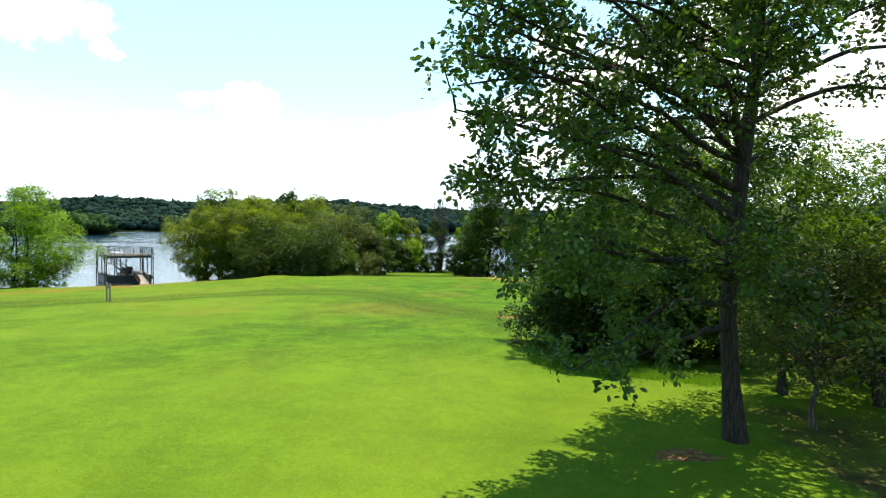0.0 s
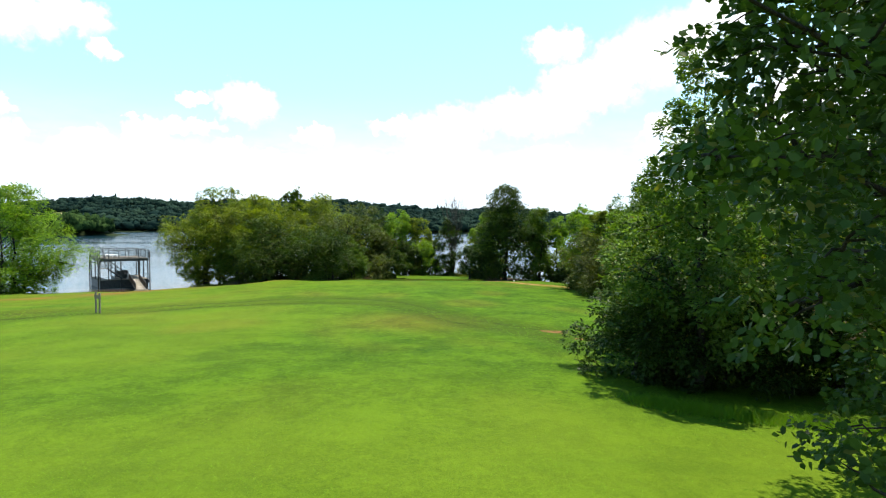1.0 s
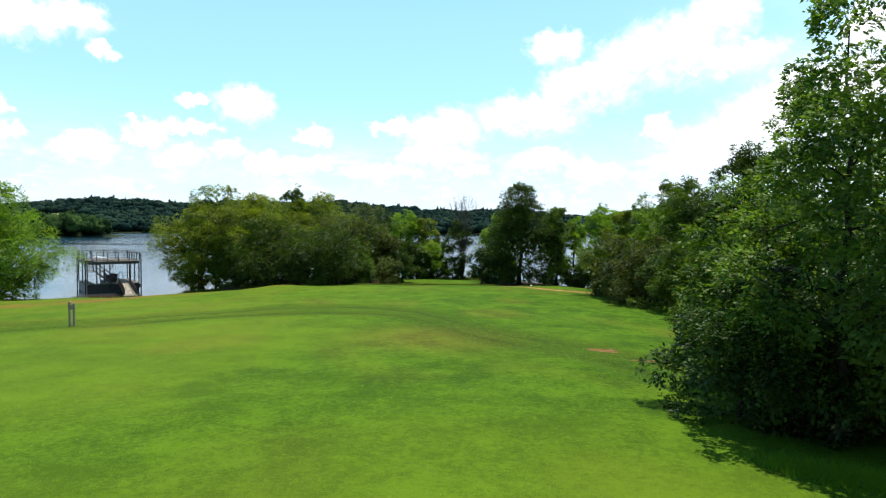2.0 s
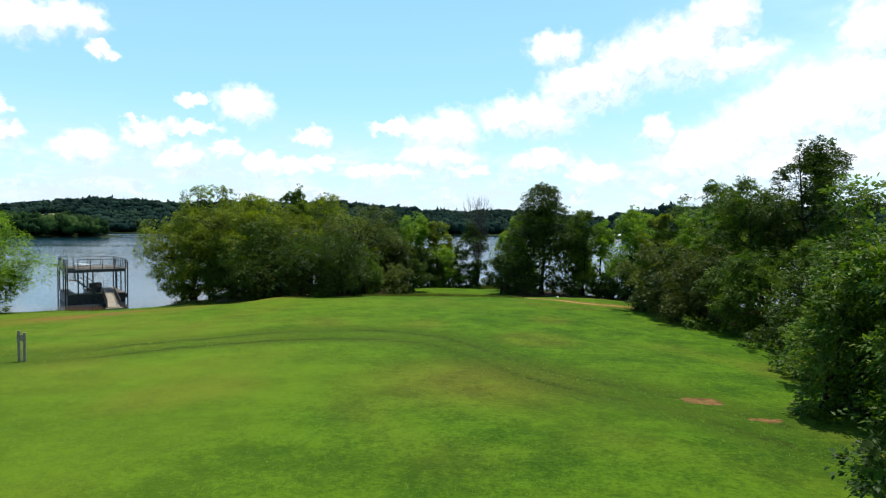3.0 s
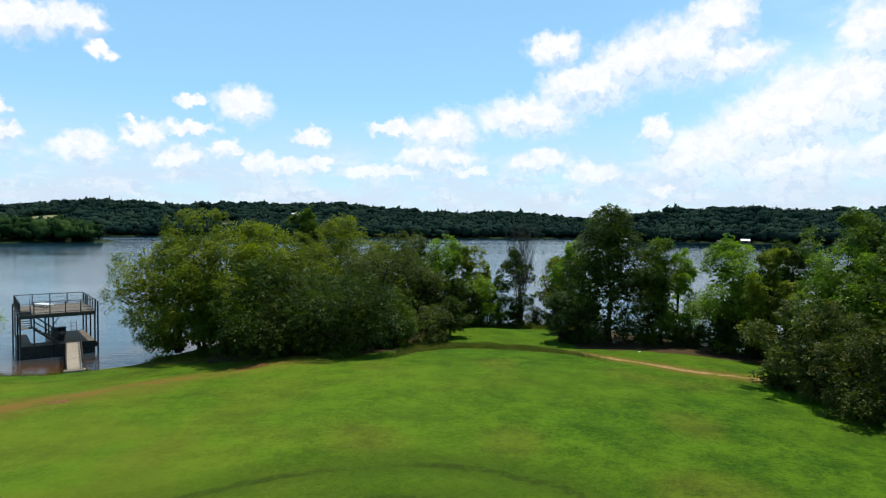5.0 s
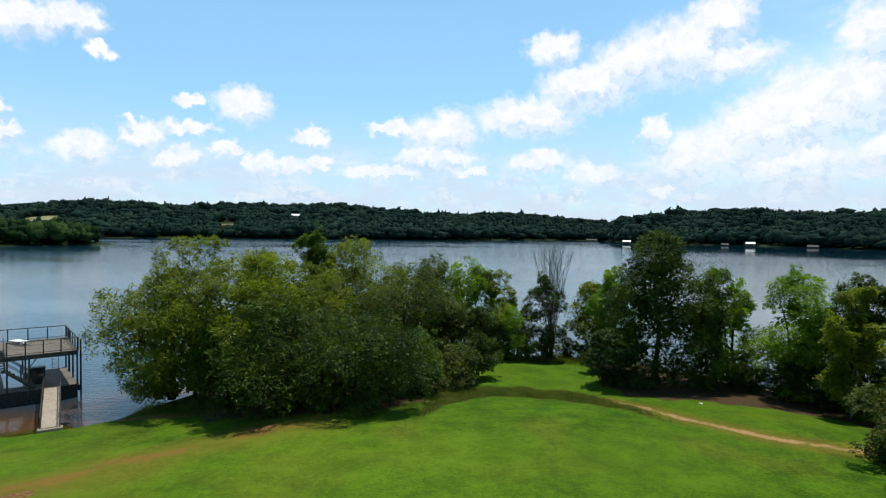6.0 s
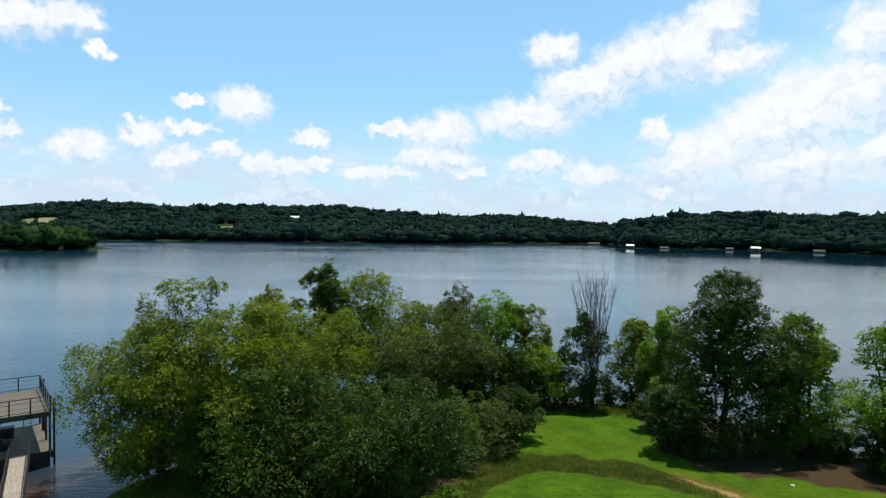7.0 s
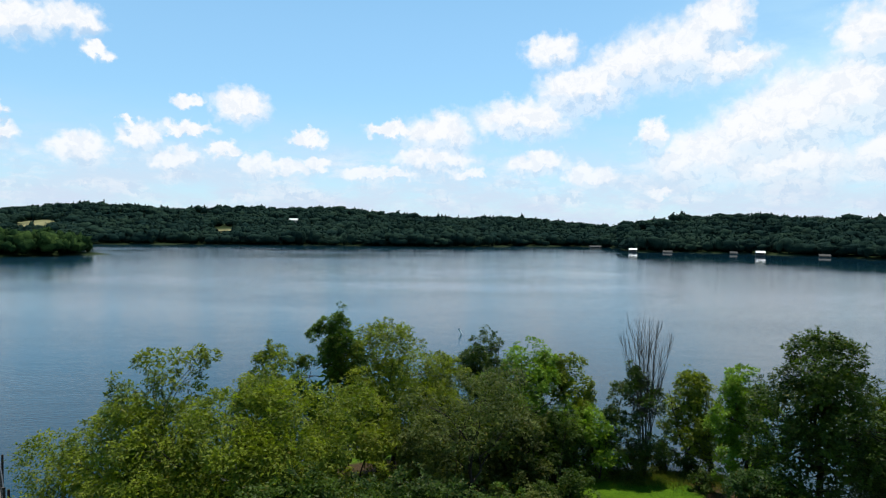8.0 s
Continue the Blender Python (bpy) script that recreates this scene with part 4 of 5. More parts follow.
def plant_shore():
    a = dict(group=SHORE_GROUP)
    tree("willow_tree", -26.3, 67.8, 9.9, 5.10, "round", LEAF_YELLOW, "olive green feathery willow leaning over the lake edge", low=0.1, clumps=110, count=24000, size=0.2, trunk=0.2, stems=4, seed=11, droop=0.7, **a)
    tree("slender_tree", -25.8, 68.8, 11.2, 2.50, "round", LEAF_YELLOW, "slender yellow-green tree with a thin open top", low=0.55, clumps=34, count=4200, size=0.19, trunk=0.12, stems=2, seed=12, core=0.2, **a)
    tree("shore_tree", -20.6, 67.0, 10.3, 5.15, "round", LEAF_YELLOW, "broad yellow-green tree in the shore thicket", low=0.12, clumps=90, count=19000, size=0.2, stems=3, seed=13, **a)
    tree("tall_tree", -19.9, 79.0, 12.1, 2.3, "tall", LEAF_MID, "tall mid-green tree rising from the shore thicket", low=0.15, clumps=80, count=15000, seed=14, **a)
    tree("shore_tree", -16.2, 79.0, 11.2, 5.4, "bush", LEAF_YELLOW, "rounded olive-green tree behind the shore thicket", low=0.12, clumps=85, count=16000, stems=2, seed=15, **a)
    tree("shore_bush", -14.4, 63.6, 7.7, 5.15, "bush", LEAF_DEEP, "dense dark green shrubby tree reaching the ground", "bush", low=0.11, clumps=120, count=26000, size=0.19, trunk=0.12, stems=4, seed=16, **a)
    tree("shore_bush", -18.6, 62.9, 8.0, 4.33, "bush", LEAF_DEEP, "dense dark green shrubby tree reaching the ground", "bush", low=0.11, clumps=95, count=20000, size=0.19, trunk=0.12, stems=4, seed=17, **a)
    tree("shore_bush", -22.6, 65.4, 6.4, 3.28, "bush", LEAF_MID, "tangled green shrub under the willow", "bush", low=0.06, clumps=60, count=9000, size=0.18, trunk=0.08, stems=4, seed=18, **a)
    tree("shore_tree", -11.4, 72.5, 9.7, 4.4, "round", LEAF_GREY, "grey-green tree with pale bare twigs", low=0.15, clumps=60, count=9000, size=0.18, stems=2, seed=19, **a)
    tree("shore_bush", -10.8, 67.5, 5.4, 3.04, "bush", LEAF_MID, "leafy green bush at the edge of the lawn", "bush", low=0.04, clumps=60, count=10000, size=0.17, trunk=0.07, stems=4, seed=20, **a)
    tree("small_bush", -8.0, 70.4, 4.0, 2.22, "bush", LEAF_GREY, "rounded grey-green bush beside the mown strip", "bush", low=0.03, clumps=50, count=7500, size=0.15, trunk=0.05, stems=4, seed=21, **a)
    tree("small_bush", -6.4, 72.4, 4.4, 1.99, "bush", LEAF_DEEP, "rounded dark green bush beside the mown strip", "bush", low=0.03, clumps=50, count=6500, size=0.15, trunk=0.05, stems=4, seed=22, **a)
    tree("shore_tree", -9.8, 85.6, 9.9, 2.9, "tall", LEAF_DEEP, "mid-green tree at the water's edge", low=0.04, clumps=80, count=12000, seed=23, **a)
    tree("shore_tree", -6.8, 83.0, 9.3, 3.3, "bush", LEAF_LIGHT, "bright yellow-green tree at the water's edge", low=0.02, clumps=90, count=16000, seed=24, **a)
    tree("shore_tree", -4.0, 83.4, 8.2, 2.7, "bush", LEAF_YELLOW, "small yellowish green tree at the water's edge", low=0.02, clumps=60, count=9500, seed=25, **a)
    tree("shore_tree", 4.5, 82.6, 7.6, 2.6, "oval", LEAF_YELLOW, "small yellowish tree at the water's edge", low=0.06, clumps=110, count=15000, seed=227, uneven=0.15, stems=2, **a)
    tree("shore_tree", 5.0, 76.5, 9.0, 2.4, "tall", LEAF_LIGHT, "fresh light green tree behind the dark oak", low=0.12, clumps=60, count=11000, seed=96, **a)
    tree("broad_oak_tree", 6.5, 71.6, 11.9, 3.9, "oval", LEAF_DEEP, "large dense dark green oak on bare ground", low=0.08, clumps=170, count=30000, size=0.2, trunk=0.24, seed=27, uneven=0.16, **a)
    tree("shore_bush", 3.0, 70.6, 5.2, 2.69, "bush", LEAF_OAK, "dark green bush beneath the oak", "bush", low=0.03, clumps=60, count=9500, trunk=0.06, stems=4, seed=28, **a)
    tree("shore_tree", 10.5, 71.0, 9.3, 3.3, "bush", LEAF_MID, "mid-green tree on bare ground by the shore", low=0.03, clumps=80, count=14000, seed=29, **a)
    tree("shore_tree", 12.7, 73.2, 8.3, 2.3, "tall", LEAF_LIGHT, "slim light green tree by the shore", low=0.08, clumps=70, count=9000, seed=98, **a)
    tree("shore_tree", 14.9, 68.6, 9.8, 3.8, "bush", LEAF_LIGHT, "light green tree with airy foliage by the shore", low=0.05, clumps=100, count=19000, seed=30, stems=2, **a)
    tree("shore_tree", 18.2, 67.2, 9.3, 3.3, "tall", LEAF_DEEP, "dark green upright tree by the shore", low=0.03, clumps=70, count=13000, seed=31, **a)
    tree("shore_tree", -40.0, 57.0, 10.6, 5.85, "bush", LEAF_LIGHT, "bushy bright green tree on the shore beside the dock", low=0.03, clumps=110, count=22000, size=0.2, stems=3, seed=32, **a)
    tree("shore_tree", -48.0, 55.0, 9.8, 5.62, "bush", LEAF_LIGHT, "bushy bright green tree on the shore beside the dock", low=0.03, clumps=90, count=14000, size=0.22, stems=3, seed=33, **a)
    for k, (x, y, top, r, mat) in enumerate(((-13.4, 71.4, 7.4, 3.0, LEAF_GREY), (-12.6, 77.5, 7.6, 3.0, LEAF_YELLOW), (-8.6, 77.0, 6.6, 2.7, LEAF_OLIVE), (-17.6, 73.0, 8.6, 3.6, LEAF_YELLOW), (-10.0, 80.8, 7.4, 2.8, LEAF_MID), (-5.6, 79.4, 5.6, 2.2, LEAF_DEEP))):
        tree("shore_bush", x, y, top, r, "bush", mat, "leafy shrub filling the shore thicket", "bush", low=0.05, clumps=60, count=8000, size=0.19, trunk=0.08, stems=4, seed=130 + k, **a)
    tree("shore_tree", -22.8, 76.4, 10.1, 3.2, "bush", LEAF_YELLOW, "olive green tree in the shore thicket", low=0.08, clumps=80, count=12000, seed=141, stems=2, **a)
    tree("shore_tree", -13.2, 81.6, 8.7, 2.7, "bush", LEAF_YELLOW, "olive green tree at the water's edge", low=0.06, clumps=70, count=10000, seed=142, stems=2, **a)
    for k, (x, y, top, r) in enumerate(((13.6, 67.6, 3.4, 1.7), (15.4, 66.2, 3.6, 1.8), (12.2, 70.2, 2.6, 1.3))):
        tree("small_bush", x, y, top, r, "bush", LEAF_OAK, "low dark green bush under the shore trees", "bush", low=0.02, clumps=34, count=4200, size=0.16, trunk=0.05, stems=4, seed=150 + k, **a)
    tree("shore_bush", -2.9, 80.6, 5.4, 2.2, "bush", LEAF_LIGHT, "bright green bush beside the bare tree", "bush", low=0.04, clumps=60, count=9000, size=0.18, trunk=0.06, stems=4, seed=97, **a)
    for k, (x, y, top, r) in enumerate(((-1.4, 82.4, 2.6, 1.2), (2.2, 82.2, 2.3, 1.3), (3.6, 80.6, 1.9, 1.1), (0.4, 82.6, 2.0, 1.1), (3.4, 78.2, 2.0, 1.0), (6.6, 79.0, 3.2, 1.6))):
        tree("small_bush", x, y, top, r, "bush", LEAF_GREY if k % 2 else LEAF_DEEP, "low weedy shrub at the water's edge", "bush", low=0.02, clumps=30, count=2600, size=0.15, trunk=0.04, stems=4, seed=110 + k, **a)
    for k, (x, y, top, r) in enumerate(((16.8, 66.6, 3.6, 1.7), (19.4, 65.2, 3.2, 1.8), (13.2, 70.4, 2.2, 0.9), (21.5, 63.5, 4.2, 2.2))):
        tree("small_bush", x, y, top, r, "bush", LEAF_DEEP, "low dark green bush under the shore trees", "bush", low=0.02, clumps=34, count=4200, size=0.16, trunk=0.05, stems=4, seed=90 + k, **a)


def plant_hedge():
    b = dict(group=HEDGE_GROUP)
    for k, (x, y, top, r, mat) in enumerate(((11.7, 55.4, 3.2, 1.5, LEAF_DEEP), (12.3, 53.6, 6.6, 3.0, LEAF_GREY), (13.3, 49.6, 6.6, 3.2, LEAF_OLIVE), (14.1, 45.2, 6.5, 3.2, LEAF_MID), (13.2, 39.4, 4.6, 2.3, LEAF_DEEP))):
        tree("hedge_bush", x, y, top, r, "hedge", mat, "dense green bush in the hedge along the lawn", "bush", low=0.03, clumps=80, count=14000, size=0.18, trunk=0.08, stems=4, seed=50 + k, **b)
    tree("hedge_tree", 15.2, 63.6, 8.7, 2.3, "tall", LEAF_YELLOW, "small yellow-green tree beyond the hedge", low=0.1, clumps=70, count=10000, seed=59, uneven=0.2, **b)
    tree("hedge_tree", 16.8, 58.2, 9.6, 3.36, "round", LEAF_LIGHT, "light green tree standing behind the hedge", low=0.2, clumps=70, count=11000, seed=60, **b)
    tree("hedge_tree", 18.7, 59.6, 11.3, 3.4, "round", LEAF_MID, "mid-green tree standing behind the hedge", low=0.2, clumps=70, count=11000, seed=61, **b)
    tree("hedge_tree", 24.0, 60.0, 11.6, 4.03, "round", LEAF_DEEP, "dark green tree standing behind the hedge", low=0.2, clumps=70, count=11000, seed=62, **b)
    tree("hedge_tree", 17.4, 52.8, 11.2, 3.3, "tall", LEAF_MID, "mid-green tree standing behind the hedge", low=0.15, clumps=80, count=12000, seed=63, **b)
    for k, (x, y, top, r) in enumerate(((17.4, 42.2, 7.4, 3.2), (19.6, 46.2, 8.2, 3.2), (16.6, 37.6, 7.0, 3.0))):
        tree("hedge_bush", x, y, top, r, "hedge", LEAF_MID if k else LEAF_DEEP, "dense green bush behind the hedge", "bush", low=0.03, clumps=80, count=12000, size=0.19, trunk=0.08, stems=4, seed=160 + k, **b)
    tree("tall_hedge_tree", 20.0, 49.2, 13.3, 3.4, "tall", LEAF_DEEP, "tall dark green tree above the hedge", low=0.1, clumps=90, count=17000, size=0.18, trunk=0.2, seed=64, **b)
    tree("hedge_bush", 11.6, 33.6, 5.2, 2.5, "hedge", LEAF_SILVER, "spreading green bush at the edge of the lawn", "bush", low=0.02, clumps=80, count=19000, size=0.14, trunk=0.07, stems=5, seed=65, **b)
    tree("hedge_tree", 14.4, 32.4, 13.6, 4.4, "oval", LEAF_SILVER, "tall pale green tree above the hedge", low=0.03, clumps=130, count=32000, size=0.16, trunk=0.18, seed=66, **b)
    tree("hedge_tree", 17.5, 27.0, 12.4, 4.48, "round", LEAF_MID, "mid-green tree behind the hedge", low=0.1, clumps=90, count=18000, size=0.18, trunk=0.2, seed=67, **b)
    tree("hedge_bush", 9.2, 28.6, 7.0, 2.91, "hedge", LEAF_MID, "dense green bush in the hedge along the lawn", "bush", low=0.03, clumps=80, count=18000, size=0.15, trunk=0.08, stems=4, seed=68, **b)
    tree("hedge_tree", 8.0, 24.2, 8.4, 3.02, "hedge", LEAF_MID, "mid-green tree in the hedge", low=0.02, clumps=90, count=22000, size=0.14, trunk=0.12, seed=69, **b)
    # darker leaf colour carries the oak's shade and the backlight on this bush
    tree("hedge_bush", 5.7, 20.6, 6.2, 2.46, "hedge", LEAF_OAK, "dark green bush at the edge of the lawn", "bush", low=0.02, clumps=90, count=26000, size=0.12, trunk=0.07, stems=5, seed=70, **b)
    tree("spire_tree", 6.6, 19.1, 12.35, 3.1, "cone", LEAF_SILVER, "slim pointed tree with thin foliage at its tip", low=0.08, clumps=110, count=27000, size=0.12, trunk=0.13, seed=71, uneven=0.3, core=0.5, **b)
    # leaf colour darkened for shade, like the bush before the spire tree
    tree("hedge_bush", 9.0, 19.9, 6.0, 2.4, "hedge", LEAF_OAK, "dark green twiggy bush at the edge of the lawn", "bush", low=0.02, clumps=90, count=26000, size=0.11, trunk=0.06, stems=6, seed=72, **b)
    tree("hedge_tree", 11.5, 20.4, 10.2, 3.58, "round", LEAF_MID, "mid-green tree behind the hedge", low=0.08, clumps=100, count=24000, size=0.15, trunk=0.16, seed=73, **b)
    tree("thicket_tree", 12.4, 14.2, 9.3, 3.9, "round", LEAF_MID, "mid-green tree with grey lichened twigs", low=0.12, clumps=140, count=36000, size=0.11, trunk=0.12, seed=74, bark=BARK, stems=3, **b)
    # unseen tree, added beside the view to shade the ground below the oak
    tree("thicket_tree", 13.2, 9.0, 11.5, 3.8, "round", LEAF_MID, "mid-green tree shading the head of the lawn", low=0.3, clumps=110, count=20000, size=0.14, trunk=0.15, seed=75, **b)
    for k, (x, y, top, r) in enumerate(((9.6, 11.6, 6.8, 2.2), (10.8, 9.8, 7.0, 2.2), (12.6, 10.6, 7.6, 2.3))):
        tree("thin_tree", x, y, top, r, "round", LEAF_GREY, "thin understorey tree with grey lichened twigs", low=0.3, clumps=60, count=9000, size=0.1, trunk=0.075, seed=80 + k, bark=BARK_LICHEN, core=0.0, limbs=70, **b)
    tree("hedge_bush", 15.5, 17.0, 6.5, 3.2, "hedge", LEAF_MID, "dense green bush behind the hedge", "bush", low=0.02, clumps=70, count=14000, size=0.16, trunk=0.08, stems=4, seed=84, **b)


def great_oak():
    """The oak that the way begins beside: lobed leaves on long crooked limbs."""
    rng = np.random.default_rng(3)
    x, y = 7.15, 10.3
    z0 = height_at(x, y) - 0.06
    root = thing("oak_tree", (x, y, z0), 0, "large oak with dark lobed leaves and crooked limbs", "tree")
    spine = np.array([(0, 0, 0), (-0.12, 0, 1.2), (-0.2, 0.05, 2.6), (-0.1, 0.1, 4.2), (0.05, 0.05, 6.0), (0.25, 0, 8.0), (0.2, 0.1, 10.0), (0.1, 0, 12.5)])
    trunk_w = np.array([0.27, 0.18, 0.165, 0.16, 0.145, 0.12, 0.09, 0.04])
    v, f = tubes([(spine, trunk_w)], 12)
    mesh_object("trunk", v, f, BARK, root, smooth=True)
    # limbs: height on the trunk, bearing, reach, rise over the reach
    limbs = [(2.9, 3.85, 5.2, -0.12), (3.4, 4.55, 3.2, -0.08), (2.4, 3.5, 2.4, -0.2)]
    for level in np.linspace(4.0, 11.2, 11):
        for spoke in (3.65, 3.78, 4.3, 3.2):
            a = spoke + rng.normal(0, 0.07)
            reach = 7.6 * np.sin(np.pi * (0.25 + 0.5 * (level - 3.2) / 8.4)) ** 0.6 * rng.uniform(0.78, 1.05) * (1.0 if spoke in (3.65, 3.78) else 0.6)
            if rng.uniform() < (0.85 if spoke in (3.65, 3.78) else 0.5):
                limbs.append((level * 0.85, a, reach, rng.uniform(0.05, 0.26)))
    limbs += [(6.6, 0.15, 5.4, 0.24), (7.2, -0.2, 4.6, 0.3), (8.6, 0.4, 3.8, 0.35), (9.2, 1.2, 3.2, 0.4), (9.6, 0.0, 3.4, 0.4), (10.2, 2.2, 2.6, 0.5), (10.4, 5.2, 2.8, 0.5), (9.0, 4.9, 3.0, 0.4), (7.4, 5.0, 2.6, 0.3), (8.0, 2.4, 2.4, 0.4)]
    # high limbs above the view, added to shade the ground on the right
    limbs += [(9.4 + 0.24 * k, -0.9 + 0.3 * k, 4.4 + 0.9 * ((k * 7) % 5) / 5, 0.16) for k in range(7)]
    limbs += [(4.0 + 0.5 * k, 0.9 + 0.11 * ((k * 5) % 14), 2.4 + 0.35 * ((k * 3) % 5), 0.22) for k in range(14)]

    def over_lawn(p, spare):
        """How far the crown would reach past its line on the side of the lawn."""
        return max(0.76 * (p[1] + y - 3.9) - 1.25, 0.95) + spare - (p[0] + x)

    tips, ways = [], []
    for level, a, reach, rise in limbs:
        start = np.array([np.interp(level, spine[:, 2], spine[:, k]) for k in range(3)])
        end = start + (np.cos(a) * reach, np.sin(a) * reach, rise * reach)
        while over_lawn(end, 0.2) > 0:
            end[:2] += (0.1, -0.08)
        pts = wander(rng, start, end, 11, 0.05, 0.04)
        for _ in range(2):
            pts[1:-1] = 0.25 * pts[:-2] + 0.5 * pts[1:-1] + 0.25 * pts[2:]
        lines = [(pts, np.linspace(0.075, 0.012, 11) * (1.25 - 0.05 * level))]
        out = unit(end - start)
        for j in range(4, 11):
            for hand in (-1, 1, rng.choice((-1, 1))):
                if rng.uniform() < (0.55 if j < 8 else 0.42):
                    continue
                across = np.array((-out[1], out[0], 0)) * hand
                tip = pts[j] + (out * rng.uniform(0.1, 0.8) + across * rng.uniform(0.2, 0.95) + (0, 0, rng.normal(0.05, 0.25))) * rng.uniform(0.45, 1.1)
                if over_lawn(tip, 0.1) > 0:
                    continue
                twig = wander(rng, pts[j], tip, 5, 0.06, 0.08)
                lines.append((twig, np.linspace(0.018, 0.004, 5)))
                for q in (2, 3, 3, 3, 4, 4, 4, 4, 4, 4):
                    tips.append(twig[q] + rng.normal(0, 0.15, 3))
                    ways.append(unit(twig[4] - twig[2] + rng.normal(0, 0.3, 3)))
        v, f = tubes(lines, 5)
        mesh_object("limb", v, f, BARK, root, smooth=True)
    # short shoots on the trunk itself
    for k in range(260):
        at = rng.uniform(3.0, 11.0)
        a = rng.uniform(0, 6.283)
        tips.append(np.array([np.interp(at, spine[:, 2], spine[:, j]) for j in range(3)]) + np.array((np.cos(a), np.sin(a), 0.2)) * rng.uniform(0.2, 1.5))
        ways.append(np.array((np.cos(a), np.sin(a), 0.2)))
    tips, ways = np.array(tips), np.array(ways)
    n = len(tips)
    v, f = sprays(rng, tips, ways + (0, 0, -0.25), np.array((0, 0, 1.0)) + rng.normal(0, 0.4, (n, 3)), rng.uniform(0.22, 0.38, n), 0.108, LEAF_LOBED, 11, 0.65, 0.45)
    mesh_object("crown", v, f, LEAF_GREAT, root)


def dead_tree():
    """Bare grey upright branches over a skirt of foliage."""
    rng = np.random.default_rng(8)
    x, y = 0.6, 80.8
    z0 = height_at(x, y) - 0.05
    root = thing("bare_tree", (x, y, z0), 0, "half-dead tree with bare grey upright branches", "tree", SHORE_GROUP)
    lines = []
    for k in range(24):
        a = k * 2.4 + rng.uniform(-0.2, 0.2)
        foot = np.array((np.cos(a) * 0.16, np.sin(a) * 0.16, 0))
        spread_out = 0.15 + 1.75 * (k / 24) ** 0.8
        tip = np.array((np.cos(a) * spread_out, np.sin(a) * spread_out, rng.uniform(9.2, 10.6) - 0.7 * (k / 24) ** 2))
        pts = wander(rng, foot, tip, 12, 0, 0.008)
        pts[:, :2] *= (0.55 + 0.45 * np.linspace(0, 1, 12))[:, None]
        lines.append((pts, np.linspace(0.042, 0.007, 12)))
        for _ in range(10):
            j = rng.integers(4, 11)
            b = a + rng.normal(0, 0.9)
            up = pts[j] + np.array((np.cos(b) * 0.35, np.sin(b) * 0.35, rng.uniform(0.7, 1.6))) * rng.uniform(0.6, 1.2)
            up[2] = min(up[2], 10.8)
            twig = wander(rng, pts[j], up, 5, 0, 0.03)
            lines.append((twig, np.linspace(0.013, 0.005, 5)))
            for _ in range(2):
                end = twig[3] + np.array((rng.normal(0, 0.2), rng.normal(0, 0.2), rng.uniform(0.3, 0.8)))
                lines.append((wander(rng, twig[rng.integers(1, 4)], end, 3, 0, 0.03), np.linspace(0.009, 0.005, 3)))
    v, f = tubes(lines, 3)
    mesh_object("trunk", v, f, BARK_LICHEN, root, smooth=True)
    centres, radii = crown_clumps(rng, "tall", 2.3, 0.2, 7.8, 150)
    centres[:, 0] -= 0.7
    v, f = clump_sprays(rng, centres, radii, 22000, 0.15, LEAF_BIT, 0.0)
    mesh_object("crown", v, f, LEAF_DEEP, root)


great_oak()
plant_hedge()
plant_shore()
dead_tree()


# ---- the boat dock ----
def tread_flight(dock, start, end, wide, count, along):
    """A straight flight between two points: treads, stringers and hand rails, each a part of the stair."""
    stair = new("stair")
    stair.parent = dock
    s, e = Vector(start), Vector(end)
    cross = Vector((0, 1, 0)) if along == "x" else Vector((1, 0, 0))
    for k in range(count):
        c = s.lerp(e, (k + 0.5) / count)
        half = Vector((0.13, wide / 2, 0.02)) if along == "x" else Vector((wide / 2, 0.13, 0.02))
        part("tread", box(bmesh.new(), c - half, c + half), WOOD_DECK, stair)
    for side in (-1, 1):
        off = cross * side * wide / 2
        part("stringer", bar(bmesh.new(), s + off - Vector((0, 0, 0.08)), e + off - Vector((0, 0, 0.08)), 0.05), PAINT_DARK, stair)
        rail = bmesh.new()
        bar(rail, s + off + Vector((0, 0, 0.9)), e + off + Vector((0, 0, 0.9)), 0.028)
        bar(rail, s + off + Vector((0, 0, 0.48)), e + off + Vector((0, 0, 0.48)), 0.02)
        for f in (0.03, 0.5, 0.97):
            p = s.lerp(e, f) + off
            bar(rail, p, p + Vector((0, 0, 0.9)), 0.022)
        part("handrail", rail, PAINT_DARK, stair)


def rail_run(dock, a, b, z, gaps):
    """Railing from a to b: posts, top and bottom rails, and two thin cables."""
    a, b = Vector((*a, z)), Vector((*b, z))
    run = new("railing")
    run.parent = dock
    for k in range(gaps + 1):
        p = a.lerp(b, k / gaps)
        part("post", box(bmesh.new(), p - Vector((0.035, 0.035, 0)), p + Vector((0.035, 0.035, 0.92))), PAINT_DARK, run)
    up = Vector((0, 0, 1))
    part("top_rail", bar(bmesh.new(), a + up * 0.9, b + up * 0.9, 0.032), PAINT_DARK, run)
    part("bottom_rail", bar(bmesh.new(), a + up * 0.1, b + up * 0.1, 0.022), PAINT_DARK, run)
    for h in (0.36, 0.63):
        part("cable", bar(bmesh.new(), a + up * h, b + up * h, 0.007, 5), PAINT_DARK, run)


